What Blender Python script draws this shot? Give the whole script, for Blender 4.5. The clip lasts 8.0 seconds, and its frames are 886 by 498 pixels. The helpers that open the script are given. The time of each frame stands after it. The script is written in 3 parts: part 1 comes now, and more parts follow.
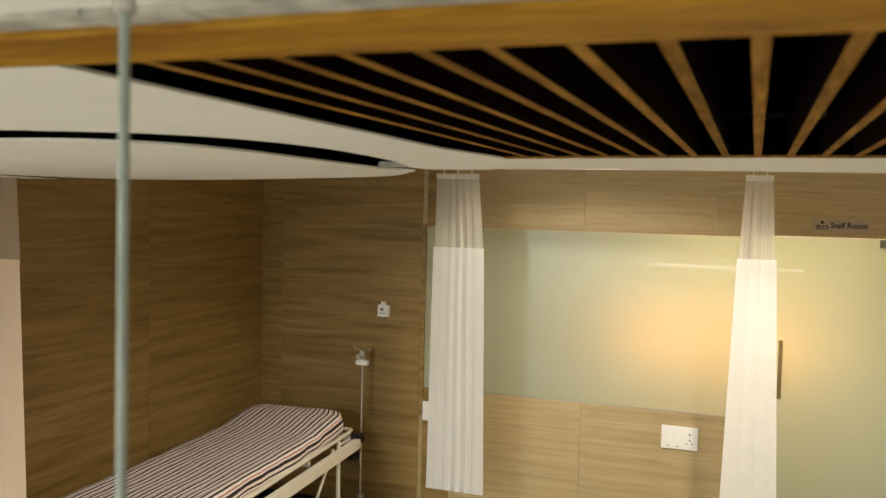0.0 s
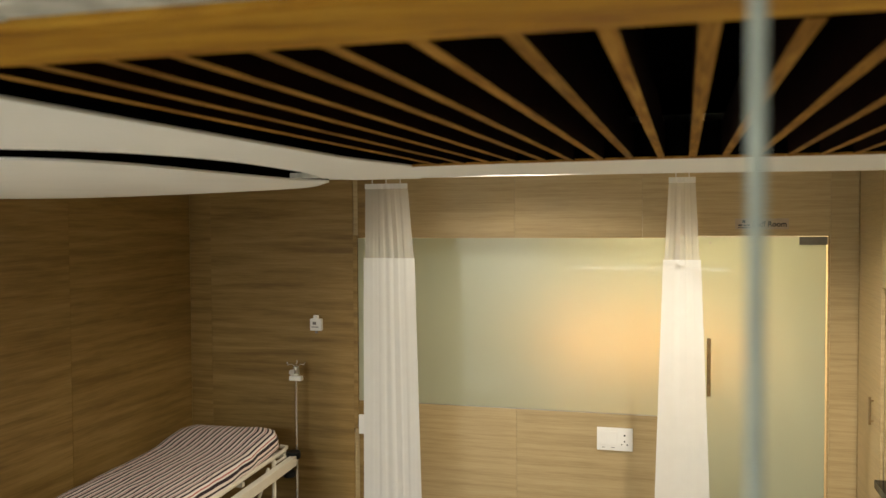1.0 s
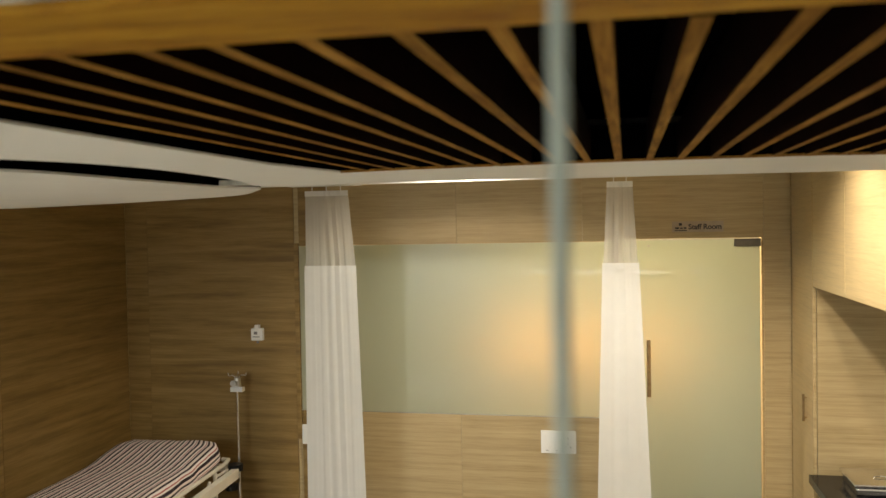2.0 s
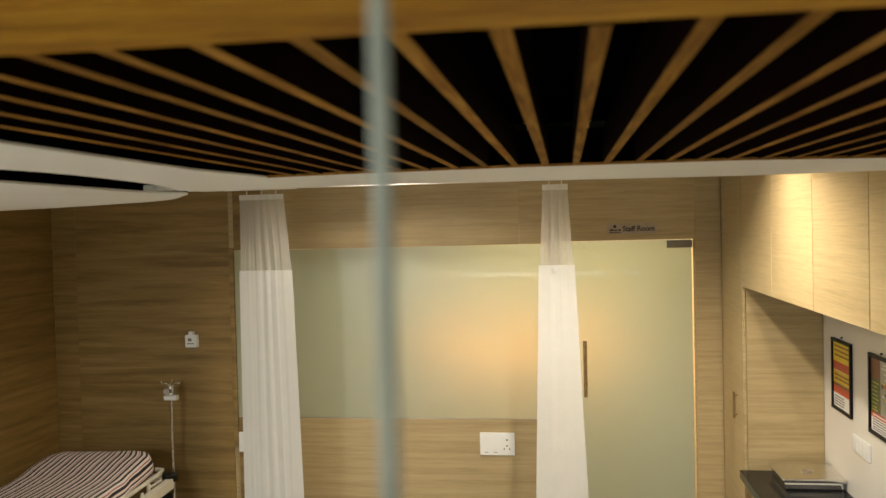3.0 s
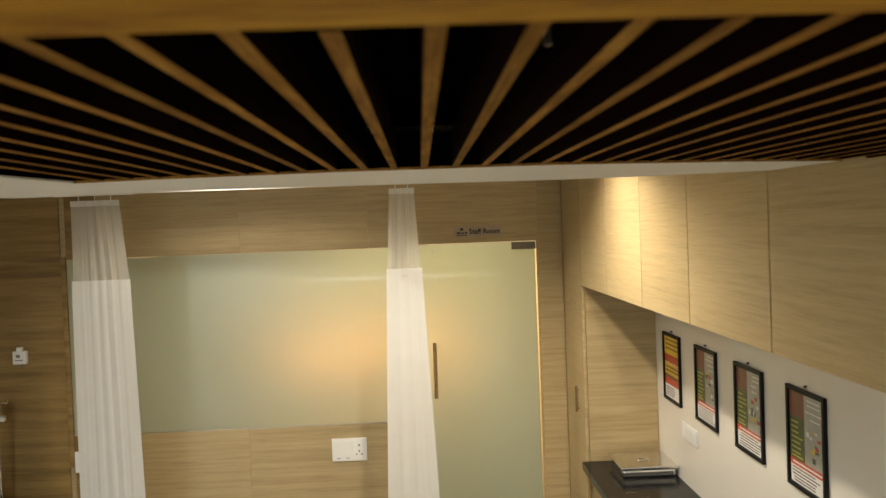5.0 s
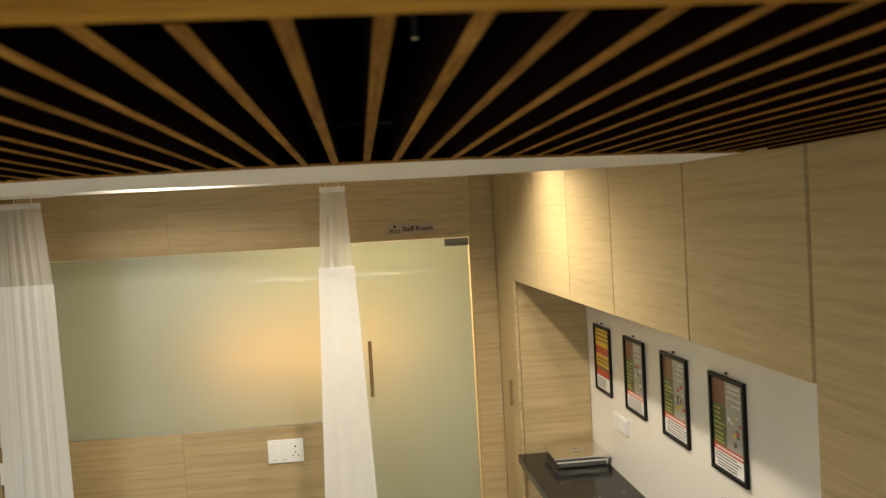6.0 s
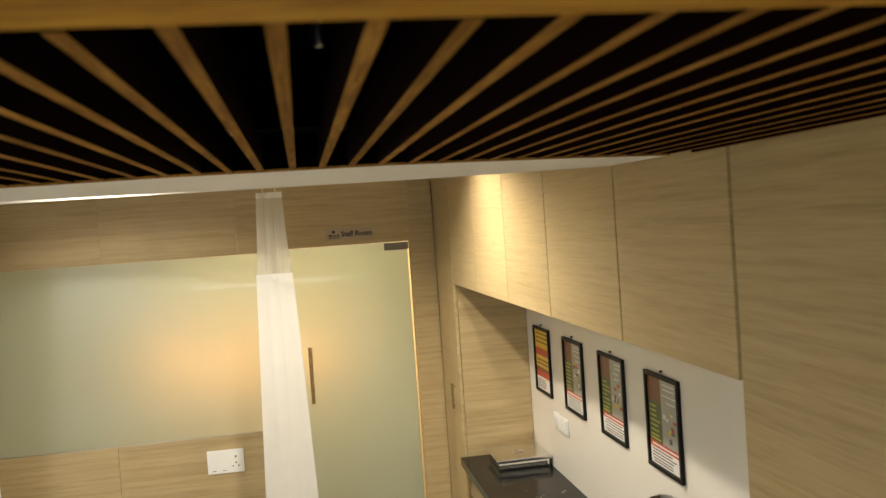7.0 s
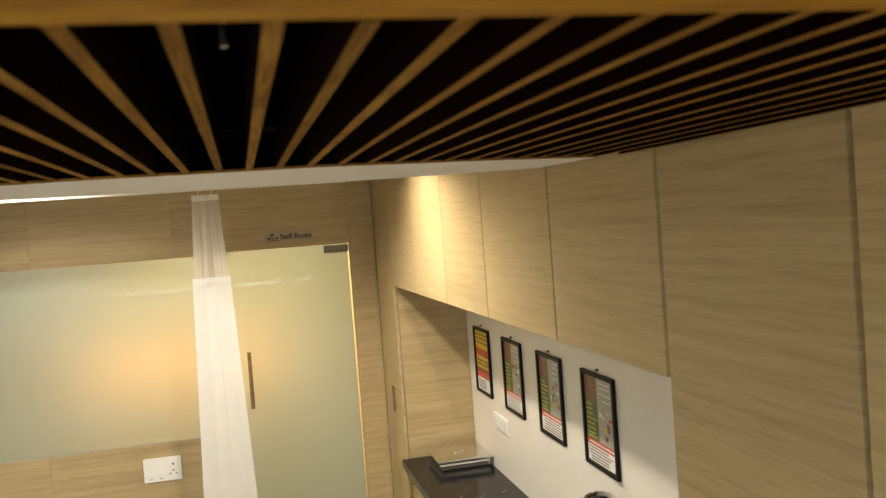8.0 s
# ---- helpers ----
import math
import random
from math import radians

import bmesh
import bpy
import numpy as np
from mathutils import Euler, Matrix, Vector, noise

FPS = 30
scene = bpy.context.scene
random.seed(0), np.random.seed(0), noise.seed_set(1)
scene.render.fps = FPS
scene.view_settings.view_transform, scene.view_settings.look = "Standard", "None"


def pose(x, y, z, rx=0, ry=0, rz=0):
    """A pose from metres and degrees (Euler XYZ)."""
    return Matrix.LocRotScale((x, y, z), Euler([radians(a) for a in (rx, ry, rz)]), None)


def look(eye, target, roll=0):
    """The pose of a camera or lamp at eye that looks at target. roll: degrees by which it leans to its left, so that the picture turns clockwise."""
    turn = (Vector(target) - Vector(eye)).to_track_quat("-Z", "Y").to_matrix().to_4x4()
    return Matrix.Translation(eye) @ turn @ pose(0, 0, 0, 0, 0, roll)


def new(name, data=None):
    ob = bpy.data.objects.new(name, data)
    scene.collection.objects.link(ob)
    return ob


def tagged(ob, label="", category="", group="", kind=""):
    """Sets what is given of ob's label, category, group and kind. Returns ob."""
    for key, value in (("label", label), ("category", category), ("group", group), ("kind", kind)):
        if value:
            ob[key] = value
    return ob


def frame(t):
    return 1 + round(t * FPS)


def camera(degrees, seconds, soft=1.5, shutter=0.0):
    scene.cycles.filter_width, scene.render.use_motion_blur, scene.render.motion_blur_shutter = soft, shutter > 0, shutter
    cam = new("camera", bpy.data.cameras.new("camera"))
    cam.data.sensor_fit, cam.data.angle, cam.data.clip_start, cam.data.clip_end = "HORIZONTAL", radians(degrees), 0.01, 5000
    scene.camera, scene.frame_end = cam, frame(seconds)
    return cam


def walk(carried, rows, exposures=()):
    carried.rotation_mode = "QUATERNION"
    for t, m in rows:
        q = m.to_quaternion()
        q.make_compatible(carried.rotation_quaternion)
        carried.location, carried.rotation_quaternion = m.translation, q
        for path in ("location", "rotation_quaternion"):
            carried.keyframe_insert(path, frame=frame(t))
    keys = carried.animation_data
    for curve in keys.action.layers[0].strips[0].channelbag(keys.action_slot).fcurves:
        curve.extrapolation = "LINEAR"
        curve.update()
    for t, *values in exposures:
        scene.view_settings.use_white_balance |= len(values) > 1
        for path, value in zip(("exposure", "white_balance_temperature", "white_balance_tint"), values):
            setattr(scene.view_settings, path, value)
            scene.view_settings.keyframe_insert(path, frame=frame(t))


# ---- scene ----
cam = camera(55.0, 8.0)
PATH = [
    (0, (0.377, -1.254, 2.219), (-0.292, 0.627, 2.127), 1.42),
    (0.5, (0.398, -1.236, 2.220), (-0.206, 0.668, 2.147), 0.60),
    (1, (0.417, -1.209, 2.219), (-0.116, 0.716, 2.151), -0.32),
    (1.5, (0.431, -1.196, 2.217), (-0.043, 0.745, 2.157), -0.78),
    (3, (0.460, -1.178, 2.221), (0.186, 0.802, 2.170), -1.39),
    (3.5, (0.472, -1.162, 2.224), (0.269, 0.826, 2.173), -1.56),
    (4, (0.488, -1.153, 2.223), (0.381, 0.842, 2.173), -1.83),
    (4.5, (0.501, -1.160, 2.223), (0.480, 0.838, 2.174), -1.81),
    (6, (0.565, -1.183, 2.214), (0.761, 0.805, 2.151), -3.14),
    (6.5, (0.577, -1.178, 2.214), (0.837, 0.803, 2.150), -3.40),
    (7, (0.589, -1.181, 2.216), (0.917, 0.790, 2.153), -3.95),
    (7.5, (0.600, -1.180, 2.216), (0.990, 0.780, 2.148), -4.24),
    (8, (0.611, -1.188, 2.214), (1.068, 0.757, 2.146), -4.26),
]
walk(cam, [(t, look(eye, target, roll)) for t, eye, target, roll in PATH],
     [(0.0, -0.05), (1.0, -0.18), (3.5, -0.34), (4.5, -0.40), (6.0, -0.34), (8.0, -0.18)])
cam.data.dof.use_dof, cam.data.dof.focus_distance, cam.data.dof.aperture_fstop = True, 5.3, 9.0
# ---- light and exposure ----
world = bpy.data.worlds.new("world")
world.use_nodes = True
scene.world = world
world.node_tree.nodes["Background"].inputs[0].default_value = (0.9, 0.85, 0.75, 1)
world.node_tree.nodes["Background"].inputs[1].default_value = 0.02

WARM = (1.0, 0.88, 0.705)


def spot(name, eye, target, watts, angle, blend=0.6, size=0.05, color=WARM):
    data = bpy.data.lights.new(name, "SPOT")
    data.energy, data.spot_size, data.spot_blend, data.shadow_soft_size, data.color = watts, radians(angle), blend, size, color
    ob = new(name, data)
    ob.matrix_world = look(eye, target)
    return ob


def area(name, eye, target, watts, sx, sy, color=WARM):
    data = bpy.data.lights.new(name, "AREA")
    data.shape, data.size, data.size_y, data.energy, data.color = "RECTANGLE", sx, sy, watts, color
    ob = new(name, data)
    ob.matrix_world = look(eye, target)
    return ob


ROOM_Z = 2.75
DOWNLIGHTS = [  # x, y, watts, cone
    (0.74, 2.32, 185, 146),
    (1.10, 2.62, 60, 140),
    (0.78, 1.40, 10, 140),
    (-0.45, 3.22, 125, 146),
    (-0.95, 1.95, 22, 150),
]
for dx, dy, dw, da in DOWNLIGHTS:
    spot("downlight_lamp", (dx, dy, ROOM_Z - 0.02), (dx, dy + 0.001, 0), dw, da, 1.0 if da < 140 else 0.6)
area("staff_lamp", (0.20, 4.63, 1.46), (0.20, 4.2, 1.46), 19.0, 1.15, 0.07, (1.0, 0.38, 0.10))
# fill light out of view, added to lift the corridor ceiling and soffit
area("corridor_fill", (-2.3, -2.2, 2.308), (-2.3, -2.199, 0), 250, 1.15, 0.55, (0.88, 0.96, 1.0))
area("staff_ceiling_lamp", (0.55, 5.1, 2.55), (0.55, 4.9, 0), 120, 1.0, 0.6, (1.0, 0.82, 0.53))

# ---- materials ----


def mat(name, color=(0.5, 0.5, 0.5), rough=0.5, metal=0.0, spec=0.5):
    m = bpy.data.materials.new(name)
    m.use_nodes = True
    b = m.node_tree.nodes["Principled BSDF"]
    b.inputs["Base Color"].default_value = (*color, 1)
    b.inputs["Roughness"].default_value = rough
    b.inputs["Metallic"].default_value = metal
    b.inputs["Specular IOR Level"].default_value = spec
    return m


def grained(name, stops, scale, rough=0.45, fine=(3, 3, 220), bump=0.15, spec=0.4, vary=0.12, coat=0.0, weights=(0.6, 0.75)):
    """Wood: broad figure and fine grain along the axis with the low scale."""
    m = mat(name, stops[0], rough, 0, spec)
    t = m.node_tree
    n, l = t.nodes, t.links
    b = n["Principled BSDF"]
    b.inputs["Coat Weight"].default_value = coat
    co = n.new("ShaderNodeTexCoord")
    info = n.new("ShaderNodeObjectInfo")
    off = n.new("ShaderNodeVectorMath")
    off.operation = "MULTIPLY_ADD"
    l.new(info.outputs["Random"], off.inputs[0])
    off.inputs[1].default_value = (7.3, 5.1, 3.7)
    l.new(co.outputs["Object"], off.inputs[2])

    def tex(sc, detail, rough_n, dist=0.0):
        mp = n.new("ShaderNodeMapping")
        mp.inputs["Scale"].default_value = sc
        l.new(off.outputs[0], mp.inputs["Vector"])
        no = n.new("ShaderNodeTexNoise")
        no.inputs["Scale"].default_value = 1.0
        no.inputs["Detail"].default_value = detail
        no.inputs["Roughness"].default_value = rough_n
        no.inputs["Distortion"].default_value = dist
        l.new(mp.outputs[0], no.inputs["Vector"])
        return no

    broad, fineg = tex(scale, 4, 0.6, 0.15), tex(fine, 4, 0.65)
    mixv = n.new("ShaderNodeMath")
    mixv.operation = "MULTIPLY_ADD"
    l.new(fineg.outputs["Fac"], mixv.inputs[0])
    mixv.inputs[1].default_value = weights[1]
    sub = n.new("ShaderNodeMath")
    sub.operation = "MULTIPLY_ADD"
    l.new(broad.outputs["Fac"], sub.inputs[0])
    sub.inputs[1].default_value = weights[0]
    sub.inputs[2].default_value = 0.5 - 0.5 * (weights[0] + weights[1])
    l.new(sub.outputs[0], mixv.inputs[2])
    ramp = n.new("ShaderNodeValToRGB")
    ramp.color_ramp.elements[0].position, ramp.color_ramp.elements[0].color = 0.33, (*stops[0], 1)
    ramp.color_ramp.elements[1].position, ramp.color_ramp.elements[1].color = 0.68, (*stops[2], 1)
    e = ramp.color_ramp.elements.new(0.5)
    e.color = (*stops[1], 1)
    l.new(mixv.outputs[0], ramp.inputs[0])
    hsv = n.new("ShaderNodeHueSaturation")
    val = n.new("ShaderNodeMapRange")
    l.new(info.outputs["Random"], val.inputs["Value"])
    val.inputs["To Min"].default_value, val.inputs["To Max"].default_value = 1 - vary / 2, 1 + vary / 2
    l.new(val.outputs[0], hsv.inputs["Value"])
    l.new(ramp.outputs[0], hsv.inputs["Color"])
    l.new(hsv.outputs[0], b.inputs["Base Color"])
    bp = n.new("ShaderNodeBump")
    bp.inputs["Strength"].default_value, bp.inputs["Distance"].default_value = bump, 0.002
    l.new(fineg.outputs["Fac"], bp.inputs["Height"])
    l.new(bp.outputs[0], b.inputs["Normal"])
    rr = n.new("ShaderNodeMapRange")
    l.new(broad.outputs["Fac"], rr.inputs["Value"])
    rr.inputs["To Min"].default_value, rr.inputs["To Max"].default_value = rough - 0.08, rough + 0.12
    l.new(rr.outputs[0], b.inputs["Roughness"])
    return m


def mottled(name, color, amount=0.12, scale=6.0, rough=0.6, bump=0.05, fine=120.0, metal=0.0, spec=0.4):
    m = mat(name, color, rough, metal, spec)
    t = m.node_tree
    n, l = t.nodes, t.links
    b = n["Principled BSDF"]
    co = n.new("ShaderNodeTexCoord")
    a = n.new("ShaderNodeTexNoise")
    a.inputs["Scale"].default_value, a.inputs["Detail"].default_value = scale, 5
    f = n.new("ShaderNodeTexNoise")
    f.inputs["Scale"].default_value, f.inputs["Detail"].default_value = fine, 2
    l.new(co.outputs["Object"], a.inputs["Vector"])
    l.new(co.outputs["Object"], f.inputs["Vector"])
    r = n.new("ShaderNodeValToRGB")
    r.color_ramp.elements[0].position, r.color_ramp.elements[1].position = 0.3, 0.7
    r.color_ramp.elements[0].color = (*[c * (1 - amount) for c in color], 1)
    r.color_ramp.elements[1].color = (*[min(1, c * (1 + amount)) for c in color], 1)
    l.new(a.outputs["Fac"], r.inputs[0])
    l.new(r.outputs[0], b.inputs["Base Color"])
    bp = n.new("ShaderNodeBump")
    bp.inputs["Strength"].default_value, bp.inputs["Distance"].default_value = bump, 0.002
    l.new(f.outputs["Fac"], bp.inputs["Height"])
    l.new(bp.outputs[0], b.inputs["Normal"])
    return m


OAK = ((0.35, 0.257, 0.122), (0.445, 0.338, 0.174), (0.51, 0.40, 0.219))
laminate = grained("oak_laminate", OAK, (1.3, 1.3, 46), 0.34, (6, 6, 170), 0.10, weights=(0.6, 0.5))
# laminate for the bed bay, its dimmer light put into a darker, browner colour
laminate_shaded = grained("oak_laminate_shaded", ((0.165, 0.098, 0.025), (0.235, 0.147, 0.042), (0.30, 0.195, 0.066)), (1.3, 1.3, 24), 0.45, (7, 7, 170), 0.12, weights=(0.95, 0.4))
slat_wood = grained("slat_wood", ((0.125, 0.056, 0.010), (0.215, 0.105, 0.020), (0.32, 0.170, 0.038)), (38, 9, 38), 0.75, (260, 14, 260), 0.2, spec=0.05, vary=0.4)
# near-black slat sides: the shade between the slats is put into the colour
slat_side = mottled("slat_shaded_side", (0.006, 0.0018, 0.0014), 0.3, 20, 0.8, 0.05, spec=0.02)
beam_wood = grained("beam_wood", ((0.19, 0.075, 0.006), (0.34, 0.165, 0.013), (0.45, 0.25, 0.028)), (7, 60, 60), 0.6, (25, 300, 300), 0.2, spec=0.12)
white_paint = mottled("white_paint", (0.80, 0.79, 0.75), 0.03, 3, 0.55, 0.03)
plaster_edge = mottled("plaster_edge", (0.42, 0.41, 0.36), 0.35, 40, 0.9, 0.5, 200)
# near-black for voids, gaps and seams: their shade is put into the colour
black_void = mottled("black_shade", (0.0022, 0.0018, 0.0018), 0.2, 8, 0.95, 0.02, spec=0.0)
black_gap = mat("black_gap", (0.006, 0.006, 0.006), 0.8)
dark_skirt = mottled("dark_skirting", (0.012, 0.012, 0.013), 0.2, 8, 0.35)
splash_mat = mottled("splash_panel", (0.80, 0.77, 0.70), 0.02, 2, 0.12, 0.0, 50, spec=0.5)
steel = mottled("brushed_steel", (0.55, 0.54, 0.52), 0.12, 30, 0.32, 0.05, 300, 1.0)
lid_steel = mottled("lid_steel", (0.75, 0.74, 0.72), 0.06, 30, 0.25, 0.04, 300, 1.0)
patch_metal = mottled("patch_metal", (0.23, 0.21, 0.17), 0.1, 20, 0.45, 0.03)
chrome = mat("chrome", (0.75, 0.75, 0.75), 0.12, 1.0)
bronze = mottled("bronze_handle", (0.42, 0.31, 0.18), 0.15, 40, 0.35, 0.05, 300, 1.0)
cable_mat = mottled("cable_sleeve", (0.33, 0.38, 0.36), 0.15, 60, 0.45, 0.1, 400, 0.2)
white_plastic = mottled("white_plastic", (0.82, 0.82, 0.80), 0.02, 8, 0.3, 0.01)
grey_plastic = mat("grey_plastic", (0.20, 0.20, 0.20), 0.4)
black_plastic = mat("black_plastic", (0.006, 0.006, 0.006), 0.45, 0, 0.25)
cream_metal = mottled("cream_enamel", (0.66, 0.62, 0.52), 0.06, 9, 0.35, 0.04)
floor_tile = mottled("floor_tile", (0.22, 0.18, 0.13), 0.15, 5, 0.3, 0.03)
# pale tone chosen to reflect light up to the corridor ceiling
bounce_tile = mottled("bounce_tile", (0.45, 0.43, 0.38), 0.06, 4, 0.3, 0.02)
staff_paint = mottled("staff_paint", (0.72, 0.68, 0.55), 0.05, 3, 0.7)
corridor_paint = mottled("corridor_paint", (0.70, 0.68, 0.62), 0.04, 3, 0.7)
ink_black = mat("ink_black", (0.015, 0.013, 0.012), 0.5)
ink = {
    "yellow": mottled("print_yellow", (0.75, 0.55, 0.03), 0.06, 30, 0.35),
    "red": mottled("print_red", (0.55, 0.07, 0.03), 0.08, 30, 0.35),
    "brown": mottled("print_brown", (0.22, 0.09, 0.05), 0.12, 30, 0.35),
    "green": mottled("print_green", (0.10, 0.13, 0.055), 0.12, 30, 0.35),
    "grey": mottled("print_grey", (0.42, 0.42, 0.38), 0.08, 30, 0.35),
    "white": mottled("print_white", (0.78, 0.77, 0.74), 0.03, 30, 0.35),
    "lime": mat("print_lime", (0.55, 0.55, 0.08), 0.35),
    "dark": mat("print_dark", (0.10, 0.09, 0.09), 0.35),
}


def granite():
    m = mat("black_granite", (0.012, 0.012, 0.013), 0.12, 0, 0.14)
    n, l = m.node_tree.nodes, m.node_tree.links
    b = n["Principled BSDF"]
    co = n.new("ShaderNodeTexCoord")
    v = n.new("ShaderNodeTexNoise")
    v.inputs["Scale"].default_value, v.inputs["Detail"].default_value = 220, 3
    l.new(co.outputs["Object"], v.inputs["Vector"])
    r = n.new("ShaderNodeValToRGB")
    r.color_ramp.elements[0].position, r.color_ramp.elements[0].color = 0.58, (0.010, 0.010, 0.011, 1)
    r.color_ramp.elements[1].position, r.color_ramp.elements[1].color = 0.75, (0.05, 0.05, 0.05, 1)
    l.new(v.outputs["Fac"], r.inputs[0])
    l.new(r.outputs[0], b.inputs["Base Color"])
    s = n.new("ShaderNodeTexNoise")
    s.inputs["Scale"].default_value = 9
    l.new(co.outputs["Object"], s.inputs["Vector"])
    mr = n.new("ShaderNodeMapRange")
    l.new(s.outputs["Fac"], mr.inputs["Value"])
    mr.inputs["To Min"].default_value, mr.inputs["To Max"].default_value = 0.05, 0.22
    l.new(mr.outputs[0], b.inputs["Roughness"])
    return m


def frosted():
    """Acid-etched glass: diffuse transmission, green body, a clear polished face."""
    m = bpy.data.materials.new("frosted_glass")
    m.use_nodes = True
    n, l = m.node_tree.nodes, m.node_tree.links
    n.clear()
    out = n.new("ShaderNodeOutputMaterial")
    tr = n.new("ShaderNodeBsdfTranslucent")
    tr.inputs[0].default_value = (0.83, 0.85, 0.71, 1)
    di = n.new("ShaderNodeBsdfDiffuse")
    co = n.new("ShaderNodeTexCoord")
    no = n.new("ShaderNodeTexNoise")
    no.inputs["Scale"].default_value = 1.5
    l.new(co.outputs["Object"], no.inputs["Vector"])
    rp = n.new("ShaderNodeValToRGB")
    rp.color_ramp.elements[0].color, rp.color_ramp.elements[1].color = (0.34, 0.40, 0.34, 1), (0.39, 0.44, 0.37, 1)
    l.new(no.outputs["Fac"], rp.inputs[0])
    l.new(rp.outputs[0], di.inputs[0])
    mx = n.new("ShaderNodeMixShader")
    mx.inputs[0].default_value = 0.5
    l.new(tr.outputs[0], mx.inputs[1])
    l.new(di.outputs[0], mx.inputs[2])
    gl = n.new("ShaderNodeBsdfGlossy")
    gl.inputs["Roughness"].default_value = 0.03
    fr = n.new("ShaderNodeFresnel")
    fr.inputs[0].default_value = 1.45
    mg = n.new("ShaderNodeMixShader")
    l.new(fr.outputs[0], mg.inputs[0])
    l.new(mx.outputs[0], mg.inputs[1])
    l.new(gl.outputs[0], mg.inputs[2])
    l.new(mg.outputs[0], out.inputs[0])
    return m


def cloth(name, color, through_amount=0.35, open_amount=0.0, weave=900.0):
    m = bpy.data.materials.new(name)
    m.use_nodes = True
    n, l = m.node_tree.nodes, m.node_tree.links
    n.clear()
    out = n.new("ShaderNodeOutputMaterial")
    di, tr = n.new("ShaderNodeBsdfDiffuse"), n.new("ShaderNodeBsdfTranslucent")
    co = n.new("ShaderNodeTexCoord")
    no = n.new("ShaderNodeTexNoise")
    no.inputs["Scale"].default_value, no.inputs["Detail"].default_value = 14, 4
    l.new(co.outputs["Object"], no.inputs["Vector"])
    rp = n.new("ShaderNodeValToRGB")
    rp.color_ramp.elements[0].color = (*[c * 0.93 for c in color], 1)
    rp.color_ramp.elements[1].color = (*color, 1)
    l.new(no.outputs["Fac"], rp.inputs[0])
    l.new(rp.outputs[0], di.inputs[0])
    l.new(rp.outputs[0], tr.inputs[0])
    bp = n.new("ShaderNodeBump")
    wv = n.new("ShaderNodeTexNoise")
    wv.inputs["Scale"].default_value = weave
    l.new(co.outputs["Object"], wv.inputs["Vector"])
    l.new(wv.outputs["Fac"], bp.inputs["Height"])
    bp.inputs["Strength"].default_value, bp.inputs["Distance"].default_value = 0.2, 0.001
    l.new(bp.outputs[0], di.inputs["Normal"])
    mx = n.new("ShaderNodeMixShader")
    mx.inputs[0].default_value = through_amount
    l.new(di.outputs[0], mx.inputs[1])
    l.new(tr.outputs[0], mx.inputs[2])
    last = mx
    if open_amount:
        tp = n.new("ShaderNodeBsdfTransparent")
        m2 = n.new("ShaderNodeMixShader")
        m2.inputs[0].default_value = open_amount
        l.new(mx.outputs[0], m2.inputs[1])
        l.new(tp.outputs[0], m2.inputs[2])
        last = m2
    l.new(last.outputs[0], out.inputs[0])
    return m


def striped():
    """Cotton sheet with dark, red and pale stripes along the bed."""
    m = mat("striped_sheet", (0.7, 0.6, 0.55), 0.85, 0, 0.2)
    n, l = m.node_tree.nodes, m.node_tree.links
    b = n["Principled BSDF"]
    uv = n.new("ShaderNodeUVMap")
    sep = n.new("ShaderNodeSeparateXYZ")
    l.new(uv.outputs[0], sep.inputs[0])
    co = n.new("ShaderNodeTexCoord")
    no = n.new("ShaderNodeTexNoise")
    no.inputs["Scale"].default_value = 7
    l.new(co.outputs["Object"], no.inputs["Vector"])
    add = n.new("ShaderNodeMath")
    add.operation = "MULTIPLY_ADD"
    l.new(no.outputs["Fac"], add.inputs[0])
    add.inputs[1].default_value = 0.012
    l.new(sep.outputs[0], add.inputs[2])
    fr = n.new("ShaderNodeMath")
    fr.operation = "MULTIPLY"
    l.new(add.outputs[0], fr.inputs[0])
    fr.inputs[1].default_value = 1 / 0.068
    fc = n.new("ShaderNodeMath")
    fc.operation = "FRACT"
    l.new(fr.outputs[0], fc.inputs[0])
    rp = n.new("ShaderNodeValToRGB")
    rp.color_ramp.interpolation = "CONSTANT"
    cols = [(0.0, (0.70, 0.62, 0.57)), (0.24, (0.03, 0.02, 0.025)), (0.43, (0.72, 0.66, 0.62)), (0.62, (0.36, 0.13, 0.12)), (0.70, (0.70, 0.62, 0.58)), (0.80, (0.03, 0.02, 0.025))]
    rp.color_ramp.elements[0].color = (*cols[0][1], 1)
    rp.color_ramp.elements[1].position, rp.color_ramp.elements[1].color = cols[1][0], (*cols[1][1], 1)
    for p, c in cols[2:]:
        rp.color_ramp.elements.new(p).color = (*c, 1)
    l.new(fc.outputs[0], rp.inputs[0])
    l.new(rp.outputs[0], b.inputs["Base Color"])
    return m


def glow(name, color, strength):
    m = mat(name, color, 0.5)
    b = m.node_tree.nodes["Principled BSDF"]
    b.inputs["Emission Color"].default_value = (*color, 1)
    b.inputs["Emission Strength"].default_value = strength
    return m


granite_mat, glass_mat, sheet_mat = granite(), frosted(), striped()
curtain_cloth = cloth("curtain_cloth", (0.82, 0.83, 0.82), 0.30)
curtain_mesh = cloth("curtain_mesh", (0.74, 0.72, 0.67), 0.30, 0.36)
pink_cloth = cloth("pink_curtain_cloth", (0.80, 0.60, 0.42), 0.3)
pink_mesh = cloth("pink_curtain_mesh", (0.62, 0.48, 0.36), 0.3, 0.4)
tube_glow = glow("tube_glow", (0.95, 0.98, 1.0), 8.0)
panel_glow = glow("panel_glow", (0.92, 0.97, 1.0), 3.0)
lamp_glow = glow("downlight_glow", (1.0, 0.86, 0.66), 12.0)

# ---- mesh helpers ----


